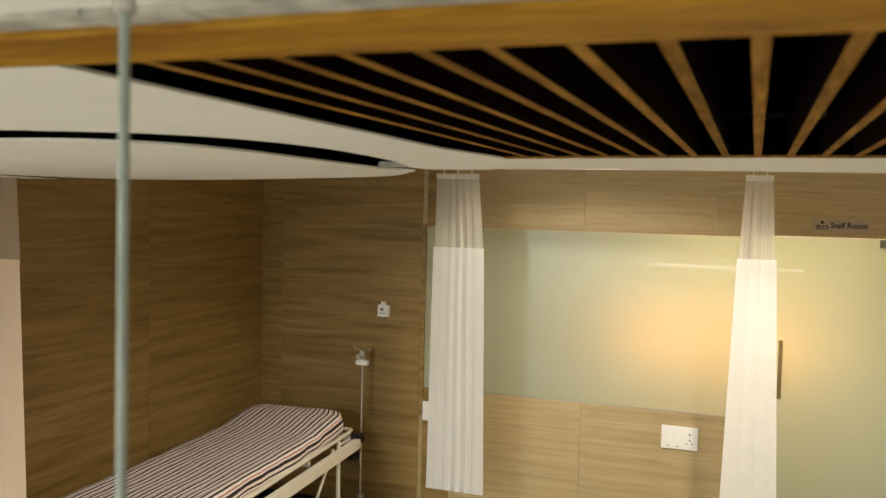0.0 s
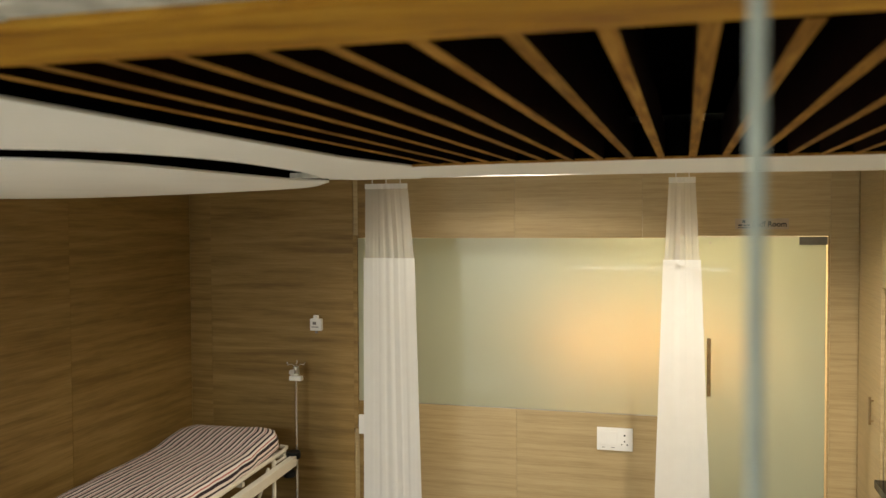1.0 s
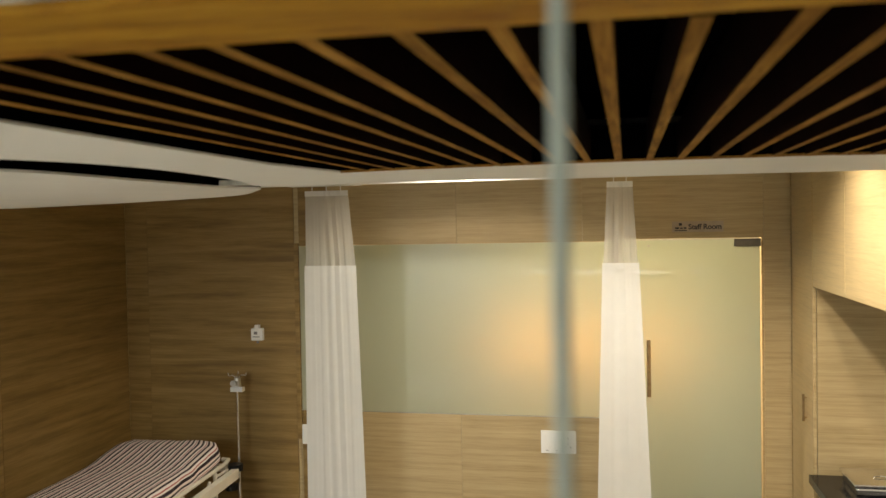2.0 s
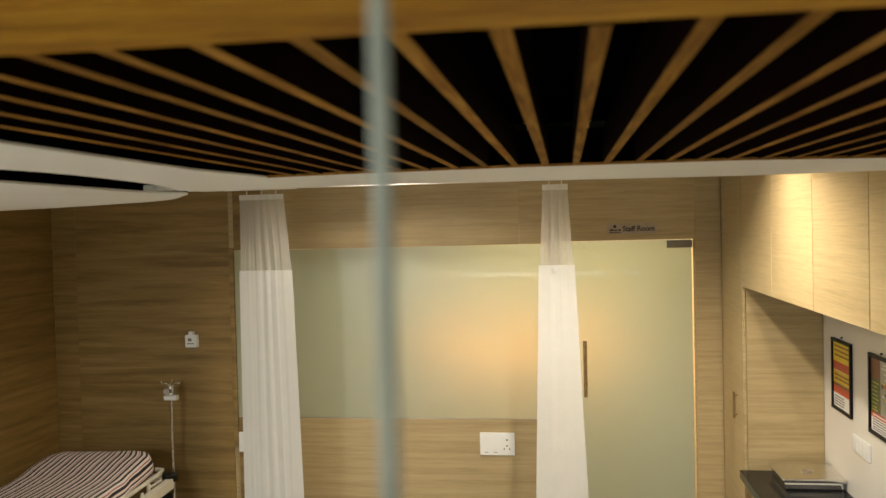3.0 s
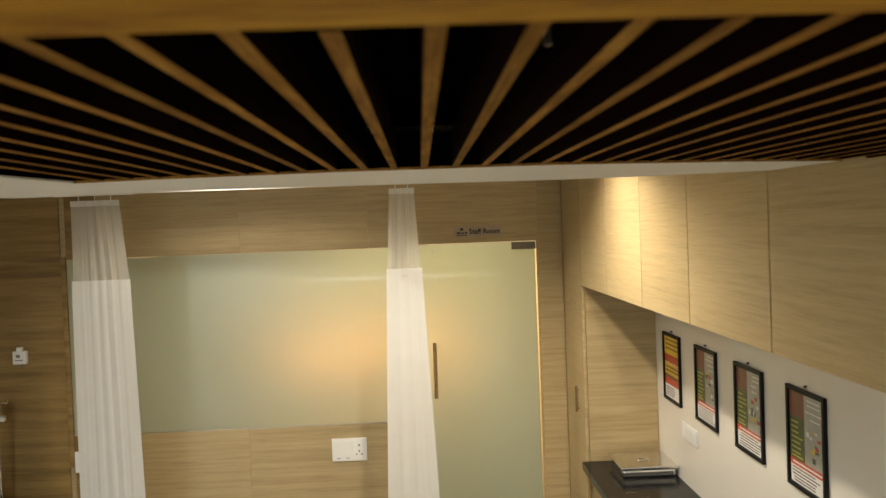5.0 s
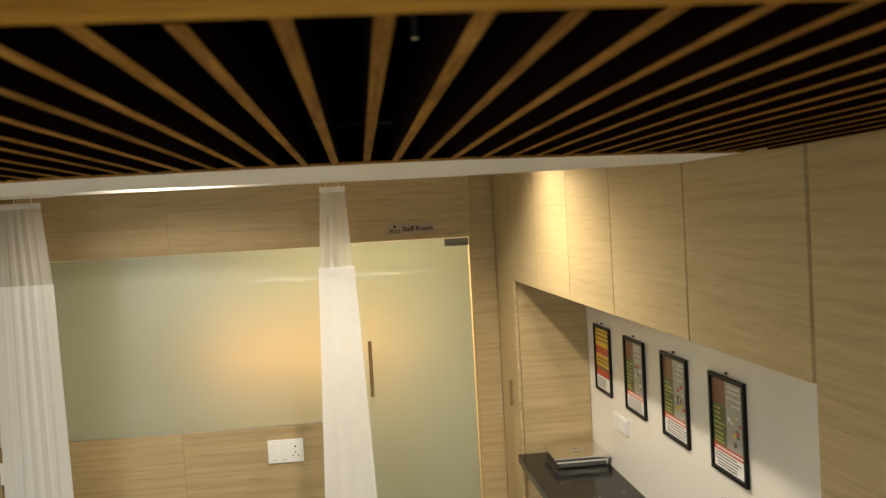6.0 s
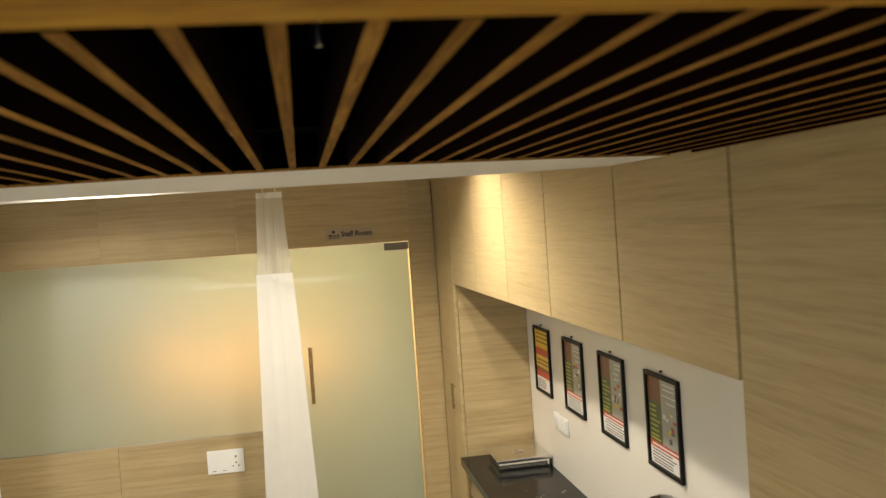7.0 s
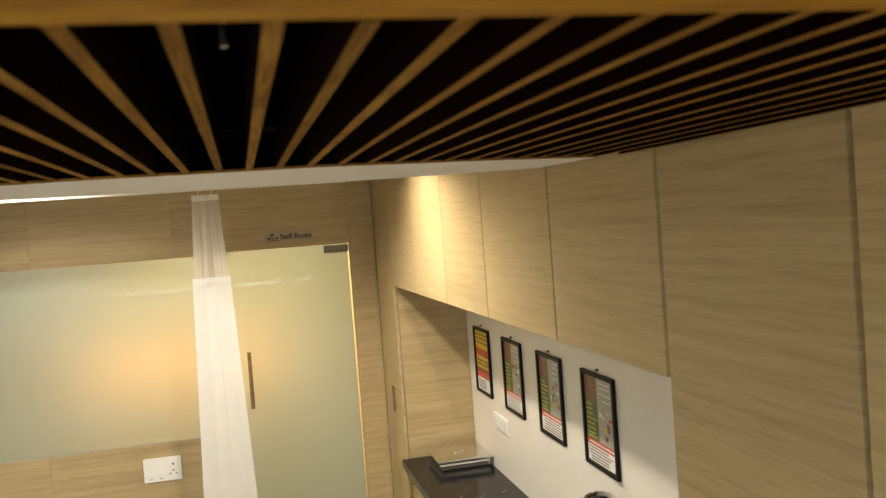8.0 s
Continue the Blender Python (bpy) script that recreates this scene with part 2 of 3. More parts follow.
def obj(name, bm, material, parent=None, smooth=False):
    me = bpy.data.meshes.new(name)
    bm.normal_update()
    bm.to_mesh(me)
    bm.free()
    if smooth:
        for p in me.polygons:
            p.use_smooth = True
    if material:
        me.materials.append(material)
    ob = new(name, me)
    if parent:
        ob.parent = parent
    return ob


def part(name, bm, material, parent, label="", smooth=False):
    ob = obj(name, bm, material, parent, smooth)
    return tagged(ob, label) if label else ob


def add_box(bm, x0, x1, y0, y1, z0, z1, bevel=0.0):
    r = bmesh.ops.create_cube(bm, size=1.0, matrix=Matrix.LocRotScale(((x0 + x1) / 2, (y0 + y1) / 2, (z0 + z1) / 2), None, (x1 - x0, y1 - y0, z1 - z0)))
    if bevel:
        vs = set(r["verts"])
        es = [e for e in bm.edges if e.verts[0] in vs and e.verts[1] in vs]
        bmesh.ops.bevel(bm, geom=es, offset=bevel, segments=2, affect="EDGES", profile=0.6)
    return bm


def box(x0, x1, y0, y1, z0, z1, bevel=0.0):
    return add_box(bmesh.new(), x0, x1, y0, y1, z0, z1, bevel)


def add_rod(bm, a, b, r, r2=None, seg=12):
    a, b = Vector(a), Vector(b)
    d = b - a
    m = Matrix.Translation((a + b) / 2) @ d.to_track_quat("Z", "Y").to_matrix().to_4x4()
    bmesh.ops.create_cone(bm, cap_ends=True, segments=seg, radius1=r, radius2=r if r2 is None else r2, depth=d.length, matrix=m)
    return bm


def rod(a, b, r, r2=None, seg=12):
    return add_rod(bmesh.new(), a, b, r, r2, seg)


def tube(points, r, seg=8):
    """A bent tube along points."""
    bm = bmesh.new()
    pts = [Vector(p) for p in points]
    rings = []
    for i, p in enumerate(pts):
        d = (pts[min(i + 1, len(pts) - 1)] - pts[max(i - 1, 0)]).normalized()
        up = Vector((0, 0, 1)) if abs(d.z) < 0.95 else Vector((1, 0, 0))
        u = d.cross(up).normalized()
        v = d.cross(u)
        rings.append([bm.verts.new(p + r * (math.cos(2 * math.pi * k / seg) * u + math.sin(2 * math.pi * k / seg) * v)) for k in range(seg)])
    for a, b in zip(rings, rings[1:]):
        for k in range(seg):
            bm.faces.new((a[k], a[(k + 1) % seg], b[(k + 1) % seg], b[k]))
    bm.faces.new(rings[0])
    bm.faces.new(list(reversed(rings[-1])))
    bmesh.ops.recalc_face_normals(bm, faces=bm.faces[:])
    return bm


def slab(outline, z0, z1, bevel=0.0):
    """A flat plate with the given outline."""
    bm = bmesh.new()
    low = [bm.verts.new((x, y, z0)) for x, y in outline]
    f = bm.faces.new(low)
    r = bmesh.ops.extrude_face_region(bm, geom=[f])
    vs = [g for g in r["geom"] if isinstance(g, bmesh.types.BMVert)]
    bmesh.ops.translate(bm, verts=vs, vec=(0, 0, z1 - z0))
    bmesh.ops.recalc_face_normals(bm, faces=bm.faces[:])
    if bevel:
        es = [e for e in bm.edges if all(abs(v.co.z - z0) < 1e-6 for v in e.verts)]
        bmesh.ops.bevel(bm, geom=es, offset=bevel, segments=2, affect="EDGES")
    return bm


def smooth_path(pts, n=8):
    """Catmull-Rom through pts (2D)."""
    out = []
    p = [Vector(q) for q in pts]
    p = [2 * p[0] - p[1]] + p + [2 * p[-1] - p[-2]]
    for i in range(1, len(p) - 2):
        for k in range(n):
            t = k / n
            a, b, c, d = p[i - 1], p[i], p[i + 1], p[i + 2]
            q = 0.5 * (2 * b + (c - a) * t + (2 * a - 5 * b + 4 * c - d) * t * t + (3 * b - a - 3 * c + d) * t ** 3)
            out.append((q.x, q.y))
    out.append((p[-2].x, p[-2].y))
    return out


def thing(name, at, label, category, group="", kind=""):
    e = new(name)
    e.empty_display_size = 0.05
    e.location = at
    bpy.context.view_layer.update()
    return tagged(e, label, category, group, kind)


def settle(root):
    """Keep the parts, which are built in world coordinates, in place under their thing."""
    inv = Matrix.Translation(root.location).inverted()
    for c in root.children:
        c.matrix_parent_inverse = inv
    return root


# ---- the setting ----
XL, XR, XC = -3.0, 1.868, 1.439   # left wall, splash wall, cabinet fronts
YB, YN = 4.25, -3.40              # back wall, corridor wall
SOF = 2.316                       # underside of the soffit
TOP = 2.75

# unseen floor split off as a reflector for ceiling and soffit
tagged(obj("floor_corridor", box(XL - 0.2, 2.2, YN - 0.2, -0.872, -0.1, 0), bounce_tile), "unseen corridor floor, pale to bounce light upwards", "floor", kind="structure")
floor = tagged(obj("floor", box(XL - 0.2, 2.2, -0.870, 7.0, -0.1, 0), floor_tile), "dull brown floor tiles", "floor", kind="structure")
ceiling = tagged(obj("ceiling", box(XL - 0.2, 2.2, 0.613, 4.4, TOP, TOP + 0.1), white_paint), "white painted plaster ceiling", "ceiling", kind="structure")
tagged(obj("ceiling_corridor", box(XL - 0.2, 2.2, YN - 0.2, -0.886, SOF + 0.006, TOP + 0.1), white_paint), "low white painted ceiling of the corridor", "ceiling", kind="structure")
tagged(obj("wall_corridor", box(XL - 0.2, 2.2, YN - 0.15, YN, 0, TOP), corridor_paint), "cream painted corridor wall", "wall", kind="structure")
tagged(obj("wall_west", box(XL - 0.15, XL - 0.014, YN, 4.4, 0, TOP + 0.1), laminate_shaded), "wall behind the laminate darkened for shade", "wall", kind="structure")
tagged(obj("wall_east", box(XR + 0.004, XR + 0.15, YN, 4.4, 0, TOP + 0.1), corridor_paint), "painted wall behind the cabinets", "wall", kind="structure")
# added panel, black so that the space above the slats stays dark
tagged(obj("ceiling_void", slab([(-2.6, -0.774), (XC - 0.004, -0.774), (XC - 0.004, 0.59), (-0.3, 0.59), (-0.36, 0.72), (-2.6, 1.4)], 2.43, 2.445), black_void), "black panel that gives the dark void above the slats", "ceiling", kind="structure")
tagged(obj("ceiling_edge", box(XL, 1.25, 0.598, 0.612, 2.38, TOP), white_paint), "white upstand of the soffit", "ceiling", kind="structure")

# back wall with a window and a door opening
WX0, WX1, WZ0, WZ1 = -1.700, 0.40, 0.985, 2.098
DX0, DX1, DZ = 0.425, 1.272, 2.112
wb = bmesh.new()
for q in ((XL - 0.15, WX0, 0, TOP), (WX0, WX1, 0, WZ0), (WX0, WX1, WZ1 + 0.14, TOP), (WX1, DX0, 0, TOP), (DX0, DX1, DZ + 0.14, TOP), (DX1, 2.05, 0, TOP)):
    add_box(wb, q[0], q[1], YB + 0.013, YB + 0.11, q[2], q[3])
wall_back = tagged(obj("wall_back", wb, laminate), "partition wall clad in pale oak laminate", "wall", kind="structure")
wall_left = tagged(new("wall_cladding"), "wood laminate cladding of the bed bay, darkened for shade", "wall", kind="structure")


def cladding(x0, x1, z0, z1, m, parent):
    part("panel", box(x0 + 0.0006, x1 - 0.0006, YB, YB + 0.012, z0 + 0.0006, z1 - 0.0006, 0.0004), m, parent)


cladding(WX0, -1.50, WZ1 + 0.002, TOP, laminate_shaded, wall_left)
cladding(WX0, -1.50, 0.1, WZ0 - 0.003, laminate_shaded, wall_left)
for x0, x1 in ((-1.50, -0.61), (-0.61, 0.20), (0.20, WX1 + 0.0125)):
    cladding(x0, x1, WZ1 + 0.002, TOP, laminate, wall_back)
for x0, x1 in ((-1.50, -0.60), (-0.60, WX1)):
    cladding(x0, x1, 0.1, WZ0 - 0.003, laminate, wall_back)
cladding(WX1, DX0 - 0.002, 0.1, WZ1, laminate, wall_back)
cladding(WX1 + 0.0125, DX1 + 0.012, DZ, TOP, laminate, wall_back)
cladding(DX1 + 0.012, XC - 0.002, 0.1, TOP, laminate, wall_back)
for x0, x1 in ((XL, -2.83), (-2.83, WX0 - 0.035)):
    cladding(x0, x1, 0.1, TOP, laminate_shaded, wall_left)
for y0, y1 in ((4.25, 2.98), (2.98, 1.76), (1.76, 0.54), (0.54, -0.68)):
    part("panel", box(XL - 0.012, XL, y1 + 0.0012, y0 - 0.0012, 0.1, TOP, 0.0008), laminate_shaded, wall_left)
trim = obj("trim", box(WX0 - 0.034, WX0 - 0.004, YB - 0.006, YB + 0.05, WZ0 - 0.2, WZ1 + 0.02, 0.002), laminate_shaded)
tagged(trim, "narrow window jamb strip in the darkened laminate", "trim", kind="structure")
sk = add_box(box(XL, DX0 - 0.01, YB - 0.016, YB + 0.012, 0.0, 0.098, 0.003), XL - 0.012, XL + 0.016, -0.7, YB - 0.017, 0.0, 0.098, 0.003)
tagged(obj("baseboard", sk, dark_skirt), "black skirting along the walls", "baseboard", kind="structure")

# frosted window
win = tagged(new("window_1"), "frosted green glass window in an oak clad wall", "window", kind="structure")
part("pane", box(WX0, WX1, YB + 0.004, YB + 0.014, WZ0, WZ1), glass_mat, win)
part("sill", box(WX0, WX1, YB - 0.001, YB + 0.016, WZ0 - 0.0032, WZ0 - 0.0002), steel, win, "thin dark metal sill line")

# frosted door
door = tagged(new("door_1"), "closed frosted glass door with a bronze pull handle", "door", kind="structure")
part("glass_leaf", box(DX0 + 0.004, DX1 - 0.012, YB - 0.004, YB + 0.008, 0.012, DZ - 0.009), glass_mat, door)
h = rod((0.598, YB - 0.055, 1.136), (0.598, YB - 0.055, 1.488), 0.0115, seg=16)
hd = part("handle", h, bronze, door, "bronze bar pull handle")
for hz in (1.19, 1.435):
    part("standoff", rod((0.598, YB - 0.055, hz), (0.598, YB - 0.003, hz), 0.007), bronze, hd)
part("patch_fitting", box(1.112, DX1 - 0.006, YB - 0.014, YB + 0.016, DZ - 0.052, DZ - 0.004, 0.002), patch_metal, door, "grey steel corner patch fitting")
part("stud", rod((0.605, YB - 0.008, 2.07), (0.605, YB - 0.003, 2.07), 0.007), steel, door)
part("head_rail", box(DX0, DX1 - 0.15, YB - 0.008, YB + 0.010, DZ - 0.0075, DZ - 0.0025), steel, door)

# staff room behind the glass
sr = bmesh.new()
add_box(sr, -1.95, -1.85, YB + 0.111, 6.6, 0, TOP)
add_box(sr, 1.95, 2.05, YB + 0.111, 6.6, 0, TOP)
add_box(sr, -1.95, 2.05, 6.6, 6.7, 0, TOP)
add_box(sr, -1.95, 2.05, YB + 0.111, 6.7, TOP - 0.1, TOP)
tagged(obj("wall_staff_room", sr, staff_paint), "cream walls of the staff room behind glass", "wall", kind="structure")

# soffit with the slatted bay
edge_in = smooth_path([(-2.20, -0.335), (-0.78, -0.330), (-0.55, -0.305), (-0.40, -0.240), (-0.32, -0.125), (-0.288, 0.04), (-0.302, 0.30), (-0.335, 0.48), (-0.372, 0.605)])
slat_ends = [(-0.048, 0.268), (0.10, 0.242), (0.40, 0.216), (0.75, 0.224), (1.10, 0.312), (1.31, 0.390)]
far_edge = [(1.285, 0.650), (1.05, 0.700), (0.85, 0.722), (0.62, 0.695), (0.40, 0.665), (0.07, 0.625), (-0.19, 0.650), (-0.28, 0.692), (-0.345, 0.690)]
outline = [(XL, -0.774), (-0.098, -0.774), (-0.094, -0.40), (-0.086, 0.04)] + slat_ends + far_edge + list(reversed(edge_in)) + [(-2.62, -0.26), (-2.62, 1.85), (XL, 1.85)]
tagged(obj("ceiling_soffit", slab(outline, SOF, SOF + 0.003), white_paint), "white plaster soffit with a curved edge", "ceiling", kind="structure")
island_out = smooth_path([(-2.46, 0.70), (-2.42, 0.05), (-2.20, -0.175), (-1.30, -0.210), (-0.80, -0.200), (-0.58, -0.165), (-0.472, -0.015), (-0.455, 0.30), (-0.443, 0.60), (-0.398, 0.690), (-0.445, 0.79), (-0.605, 1.025), (-0.88, 1.215), (-1.36, 1.460), (-1.82, 1.630), (-2.14, 1.590), (-2.37, 1.29), (-2.46, 0.70)])[:-1]
tagged(obj("ceiling_island", slab(island_out, SOF - 0.003, SOF + 0.001), white_paint), "curved white plaster ceiling panel with a shadow gap", "ceiling", kind="structure")

# black slabs added above both plates to paint the slot's shade
tagged(obj("ceiling_gap_shade", slab(island_out, SOF + 0.0012, SOF + 0.06), black_void), "black slab that darkens the shadow gap above the panel", "ceiling", kind="structure")
tagged(obj("ceiling_soffit_backing", slab(outline, SOF + 0.0032, SOF + 0.06), black_void), "black slab on the soffit that darkens the slot", "ceiling", kind="structure")

tagged(obj("trim_slot_cap", box(-0.438, -0.325, 0.572, 0.612, SOF + 0.0005, SOF + 0.012, 0.001), plaster_edge), "grey end cap of the shadow gap", "end cap", kind="structure")

# wooden edge beam and its chipped plaster line
beam = tagged(obj("trim_beam", box(XL, XC - 0.004, -0.862, -0.7765, SOF - 0.003, SOF + 0.13, 0.003), beam_wood), "varnished honey brown timber edge board", "beam", kind="structure")
pe = bmesh.new()
rnd = random.Random(5)
px = XL
while px < XC - 0.1:
    w = rnd.uniform(0.03, 0.10)
    add_box(pe, px, px + w, -0.885 - rnd.uniform(0, 0.0025), -0.8625, SOF + 0.001 + rnd.uniform(0, 0.0012), SOF + 0.03)
    px += w
tagged(obj("trim_plaster", pe, plaster_edge), "rough grey chipped plaster edge", "plaster edge", kind="structure")

# ---- slatted grille ----
grille = thing("slatted_grille", (0.70, -0.28, SOF), "row of narrow brown wooden slats over a black void", "slatted ceiling")
PITCH, LONG = 0.0484, 0.965
base = bmesh.new()
add_box(base, -0.0056, 0.0056, 0.0, LONG, 0.0, 0.055)
slat_mesh = bpy.data.meshes.new("slat")
base.to_mesh(slat_mesh)
base.free()
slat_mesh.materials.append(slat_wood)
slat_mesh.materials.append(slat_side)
# wood underneath, the painted shade on all other faces
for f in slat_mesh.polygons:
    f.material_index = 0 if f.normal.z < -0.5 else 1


def slat_end(x):
    for (xa, ya), (xb, yb) in zip(slat_ends, slat_ends[1:]):
        if x <= xb:
            return ya + (yb - ya) * (x - xa) / (xb - xa)
    return slat_ends[-1][1]


rnd = random.Random(11)
for k in range(-1, 29):
    xf = 0.051 + k * PITCH                   # the far end; the slats fan out a little towards the edge board
    xn = xf + 0.048 * (xf - 0.58)
    if xn > XC - 0.02:
        continue
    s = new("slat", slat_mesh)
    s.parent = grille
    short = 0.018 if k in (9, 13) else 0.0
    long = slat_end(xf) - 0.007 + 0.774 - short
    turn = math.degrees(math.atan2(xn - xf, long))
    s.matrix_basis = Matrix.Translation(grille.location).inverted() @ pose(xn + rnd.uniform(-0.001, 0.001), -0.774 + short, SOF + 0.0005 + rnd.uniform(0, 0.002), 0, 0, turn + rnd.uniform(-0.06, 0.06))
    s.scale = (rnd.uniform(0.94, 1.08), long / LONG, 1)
part("end_strip", slab([(a, b - 0.0065) for a, b in slat_ends] + [(a, b - 0.0006) for a, b in reversed(slat_ends)], SOF - 0.0005, SOF + 0.0035), slat_wood, grille, "thin brown edge strip")
for c in [c for c in grille.children if c.name.startswith("end_strip")]:
    c.matrix_parent_inverse = Matrix.Translation(grille.location).inverted()
CX, CY = 0.611, -0.618
wire_clip = thing("wire_clip", (CX, CY, SOF + 0.02), "small steel wire clip hanging between slats", "clip")
part("clip_body", tube([(CX, CY + 0.004, 2.431), (CX, CY + 0.004, 2.375), (CX + 0.004, CY + 0.002, 2.360), (CX - 0.002, CY, 2.348)], 0.0018), steel, wire_clip)
part("clip_tip", rod((CX - 0.002, CY, 2.350), (CX - 0.001, CY, 2.336), 0.0026), steel, wire_clip)
settle(wire_clip)


def hanging_rod(x, y, r):
    h = thing("hanging_rod", (x, y, 0), "thin grey green metal rod from floor to ceiling", "rod", "thin rods beside the edge board")
    part("shaft", rod((x, y, 0.0), (x, y, SOF + 0.006), r, seg=12), cable_mat, h)
    part("ceiling_cup", rod((x, y, SOF - 0.006), (x, y, SOF + 0.006), 2 * r, seg=14), steel, h)
    part("floor_cup", rod((x, y, 0.0), (x, y, 0.012), 3 * r, seg=14), steel, h)
    return settle(h)


hanging_rod(0.0905, -0.915, 0.0027)
hanging_rod(0.431, -1.040, 0.0017)

# ---- curtains ----


def cloth_sheet(x_top, x_bot, y, z0, z1, folds, amp, m, name, parent, seed=0, rows=18, cols=120, lean=0.0, inset=0.0):
    """A gathered sheet between two heights; the x ranges are its outline at z1 and at z0."""
    bm = bmesh.new()
    r = random.Random(seed)
    ph = [r.uniform(0, 6.28) for _ in range(4)]
    grid = []
    for j in range(rows + 1):
        v = j / rows
        z = z1 + (z0 - z1) * v
        xa = x_top[0] + (x_bot[0] - x_top[0]) * v
        xb = x_top[1] + (x_bot[1] - x_top[1]) * v
        row = []
        for i in range(cols + 1):
            u = i / cols
            uu = u + 0.05 * math.sin(5.1 * u + ph[1]) + 0.012 * math.sin(3.0 * v + 9 * u + ph[2])
            w = math.sin(2 * math.pi * folds * uu + ph[0]) * (0.55 + 0.45 * math.sin(7.3 * u + ph[3]))
            w2 = math.sin(2 * math.pi * folds * 2.37 * uu + ph[2] + 0.6 * v)
            edge = min(1, u * 8, (1 - u) * 8)
            x = xa + (xb - xa) * u + 0.002 * math.sin(4 * math.pi * folds * u + ph[3])
            row.append(bm.verts.new((x, y - inset + lean * v + amp * (w + 0.14 * w2) * (0.55 + 0.45 * v) * (0.4 + 0.6 * edge), z)))
        grid.append(row)
    for j in range(rows):
        for i in range(cols):
            bm.faces.new((grid[j][i], grid[j + 1][i], grid[j + 1][i + 1], grid[j][i + 1]))
    return part(name, bm, m, parent, smooth=True)


def curtain(label, y, z_top, z_mesh, z_hem, top, mid, bot, folds, mesh_m, cloth_m, seed, hooks=3):
    c = thing("hospital_curtain", ((top[0] + top[1]) / 2, y, z_hem), label, "curtain", "cubicle curtains")
    cloth_sheet(top, mid, y, z_mesh - 0.01, z_top, folds, 0.003, mesh_m, "mesh_top", c, seed, 8)
    cloth_sheet((mid[0] - 0.006, mid[1] + 0.006), bot, y, z_hem, z_mesh + 0.012, folds, 0.0024, cloth_m, "cloth", c, seed, 26, lean=0.02, inset=0.012)
    cloth_sheet((top[0] - 0.002, top[1] + 0.002), (top[0] - 0.002, top[1] + 0.002), y, z_top - 0.028, z_top + 0.004, folds, 0.0045, cloth_m, "header_tape", c, seed, 2, inset=0.003)
    hb = bot
    cloth_sheet(hb, hb, y + 0.02, z_hem - 0.002, z_hem + 0.03, folds, 0.0055, cloth_m, "hem", c, seed + 0, 2, inset=0.015)
    for i in range(hooks):
        x = top[0] + (top[1] - top[0]) * (i + 0.5) / hooks
        part("hook", tube([(x, y, z_top - 0.01), (x, y - 0.004, z_top + 0.015), (x, y, z_top + 0.05)], 0.0025, 6), white_plastic, c)
    return settle(c)


curtain("gathered white curtain with mesh top by the window", 3.7, 2.438, 1.978, 0.47, (-1.433, -1.163), (-1.438, -1.122), (-1.462, -1.086), 5, curtain_mesh, curtain_cloth, 3)
curtB = curtain("gathered white curtain with mesh top beside the door", 3.6, 2.441, 1.984, 0.42, (0.368, 0.505), (0.343, 0.530), (0.288, 0.598), 3, curtain_mesh, curtain_cloth, 9, 2)
part("tag", box(0.418, 0.452, 3.555, 3.563, 1.964, 1.991, 0.001), curtain_cloth, curtB, "small white stitched tag").matrix_parent_inverse = Matrix.Translation(curtB.location).inverted()
curtain("gathered pinkish curtain with mesh top by the bed", 1.77, 2.38, 1.93, 0.25, (-2.98, -2.782), (-2.98, -2.755), (-2.985, -2.70), 5, pink_mesh, pink_cloth, 5)

rail = thing("curtain_rail", (-0.5, 3.6, 2.48), "white aluminium curtain rail hung below the ceiling", "curtain rail")
part("track", box(-2.9, 1.2, 3.588, 3.612, 2.468, 2.486, 0.002), white_paint, rail)
part("branch_track", box(-1.52, -1.08, 3.6125, 3.712, 2.468, 2.486, 0.002), white_paint, rail)
for x in (-2.6, -1.5, -0.4, 0.9):
    part("hanger", rod((x, 3.6, 2.486), (x, 3.6, TOP), 0.005), white_paint, rail)
settle(rail)
rail_side = thing("curtain_rail", (-2.5, 1.77, 2.43), "white aluminium curtain rail beside the bed", "curtain rail")
part("track", box(-2.985, -2.0, 1.758, 1.782, 2.425, 2.443, 0.002), white_paint, rail_side)
for x in (-2.95, -2.1):
    part("hanger", rod((x, 1.77, 2.443), (x, 1.77, TOP), 0.005), white_paint, rail_side)
settle(rail_side)

# ---- cabinets ----


def handle_bar(parent, x, y, z0, z1):
    h = part("handle", box(x - 0.026, x - 0.012, y - 0.006, y + 0.006, z0, z1, 0.002), bronze, parent, "slim bronze bar handle")
    for z in (z0 + 0.02, z1 - 0.02):
        part("standoff", rod((x - 0.013, y, z), (x, y, z), 0.004, seg=8), bronze, h)
    return h


def cabinet(name, y0, y1, z0, z1, label, x0=XC, x1=XR - 0.006, gap=0.002, group="", handle=None, body_m=None):
    c = thing(name, ((x0 + x1) / 2, (y0 + y1) / 2, z0), label, "cabinet", group)
    part("body", box(x0 + 0.021, x1, y0 + 0.0006, y1 - 0.0006, z0, z1, 0.001), body_m or laminate, c)
    d = part("door", box(x0, x0 + 0.0185, y0 + gap, y1 - gap, z0 + 0.001, z1 - 0.003, 0.0012), laminate, c)
    if handle:
        handle_bar(d, x0, *handle)
    return settle(c)


UP = [0.403, 1.035, 1.712, 2.330, 2.990, 3.660]
# nearest wall cabinet and tall ones have black bodies, painting shade into the seams
for a, b in zip(UP, UP[1:]):
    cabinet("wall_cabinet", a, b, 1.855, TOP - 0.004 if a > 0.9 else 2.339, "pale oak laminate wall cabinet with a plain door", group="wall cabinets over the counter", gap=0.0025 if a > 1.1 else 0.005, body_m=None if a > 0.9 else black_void)
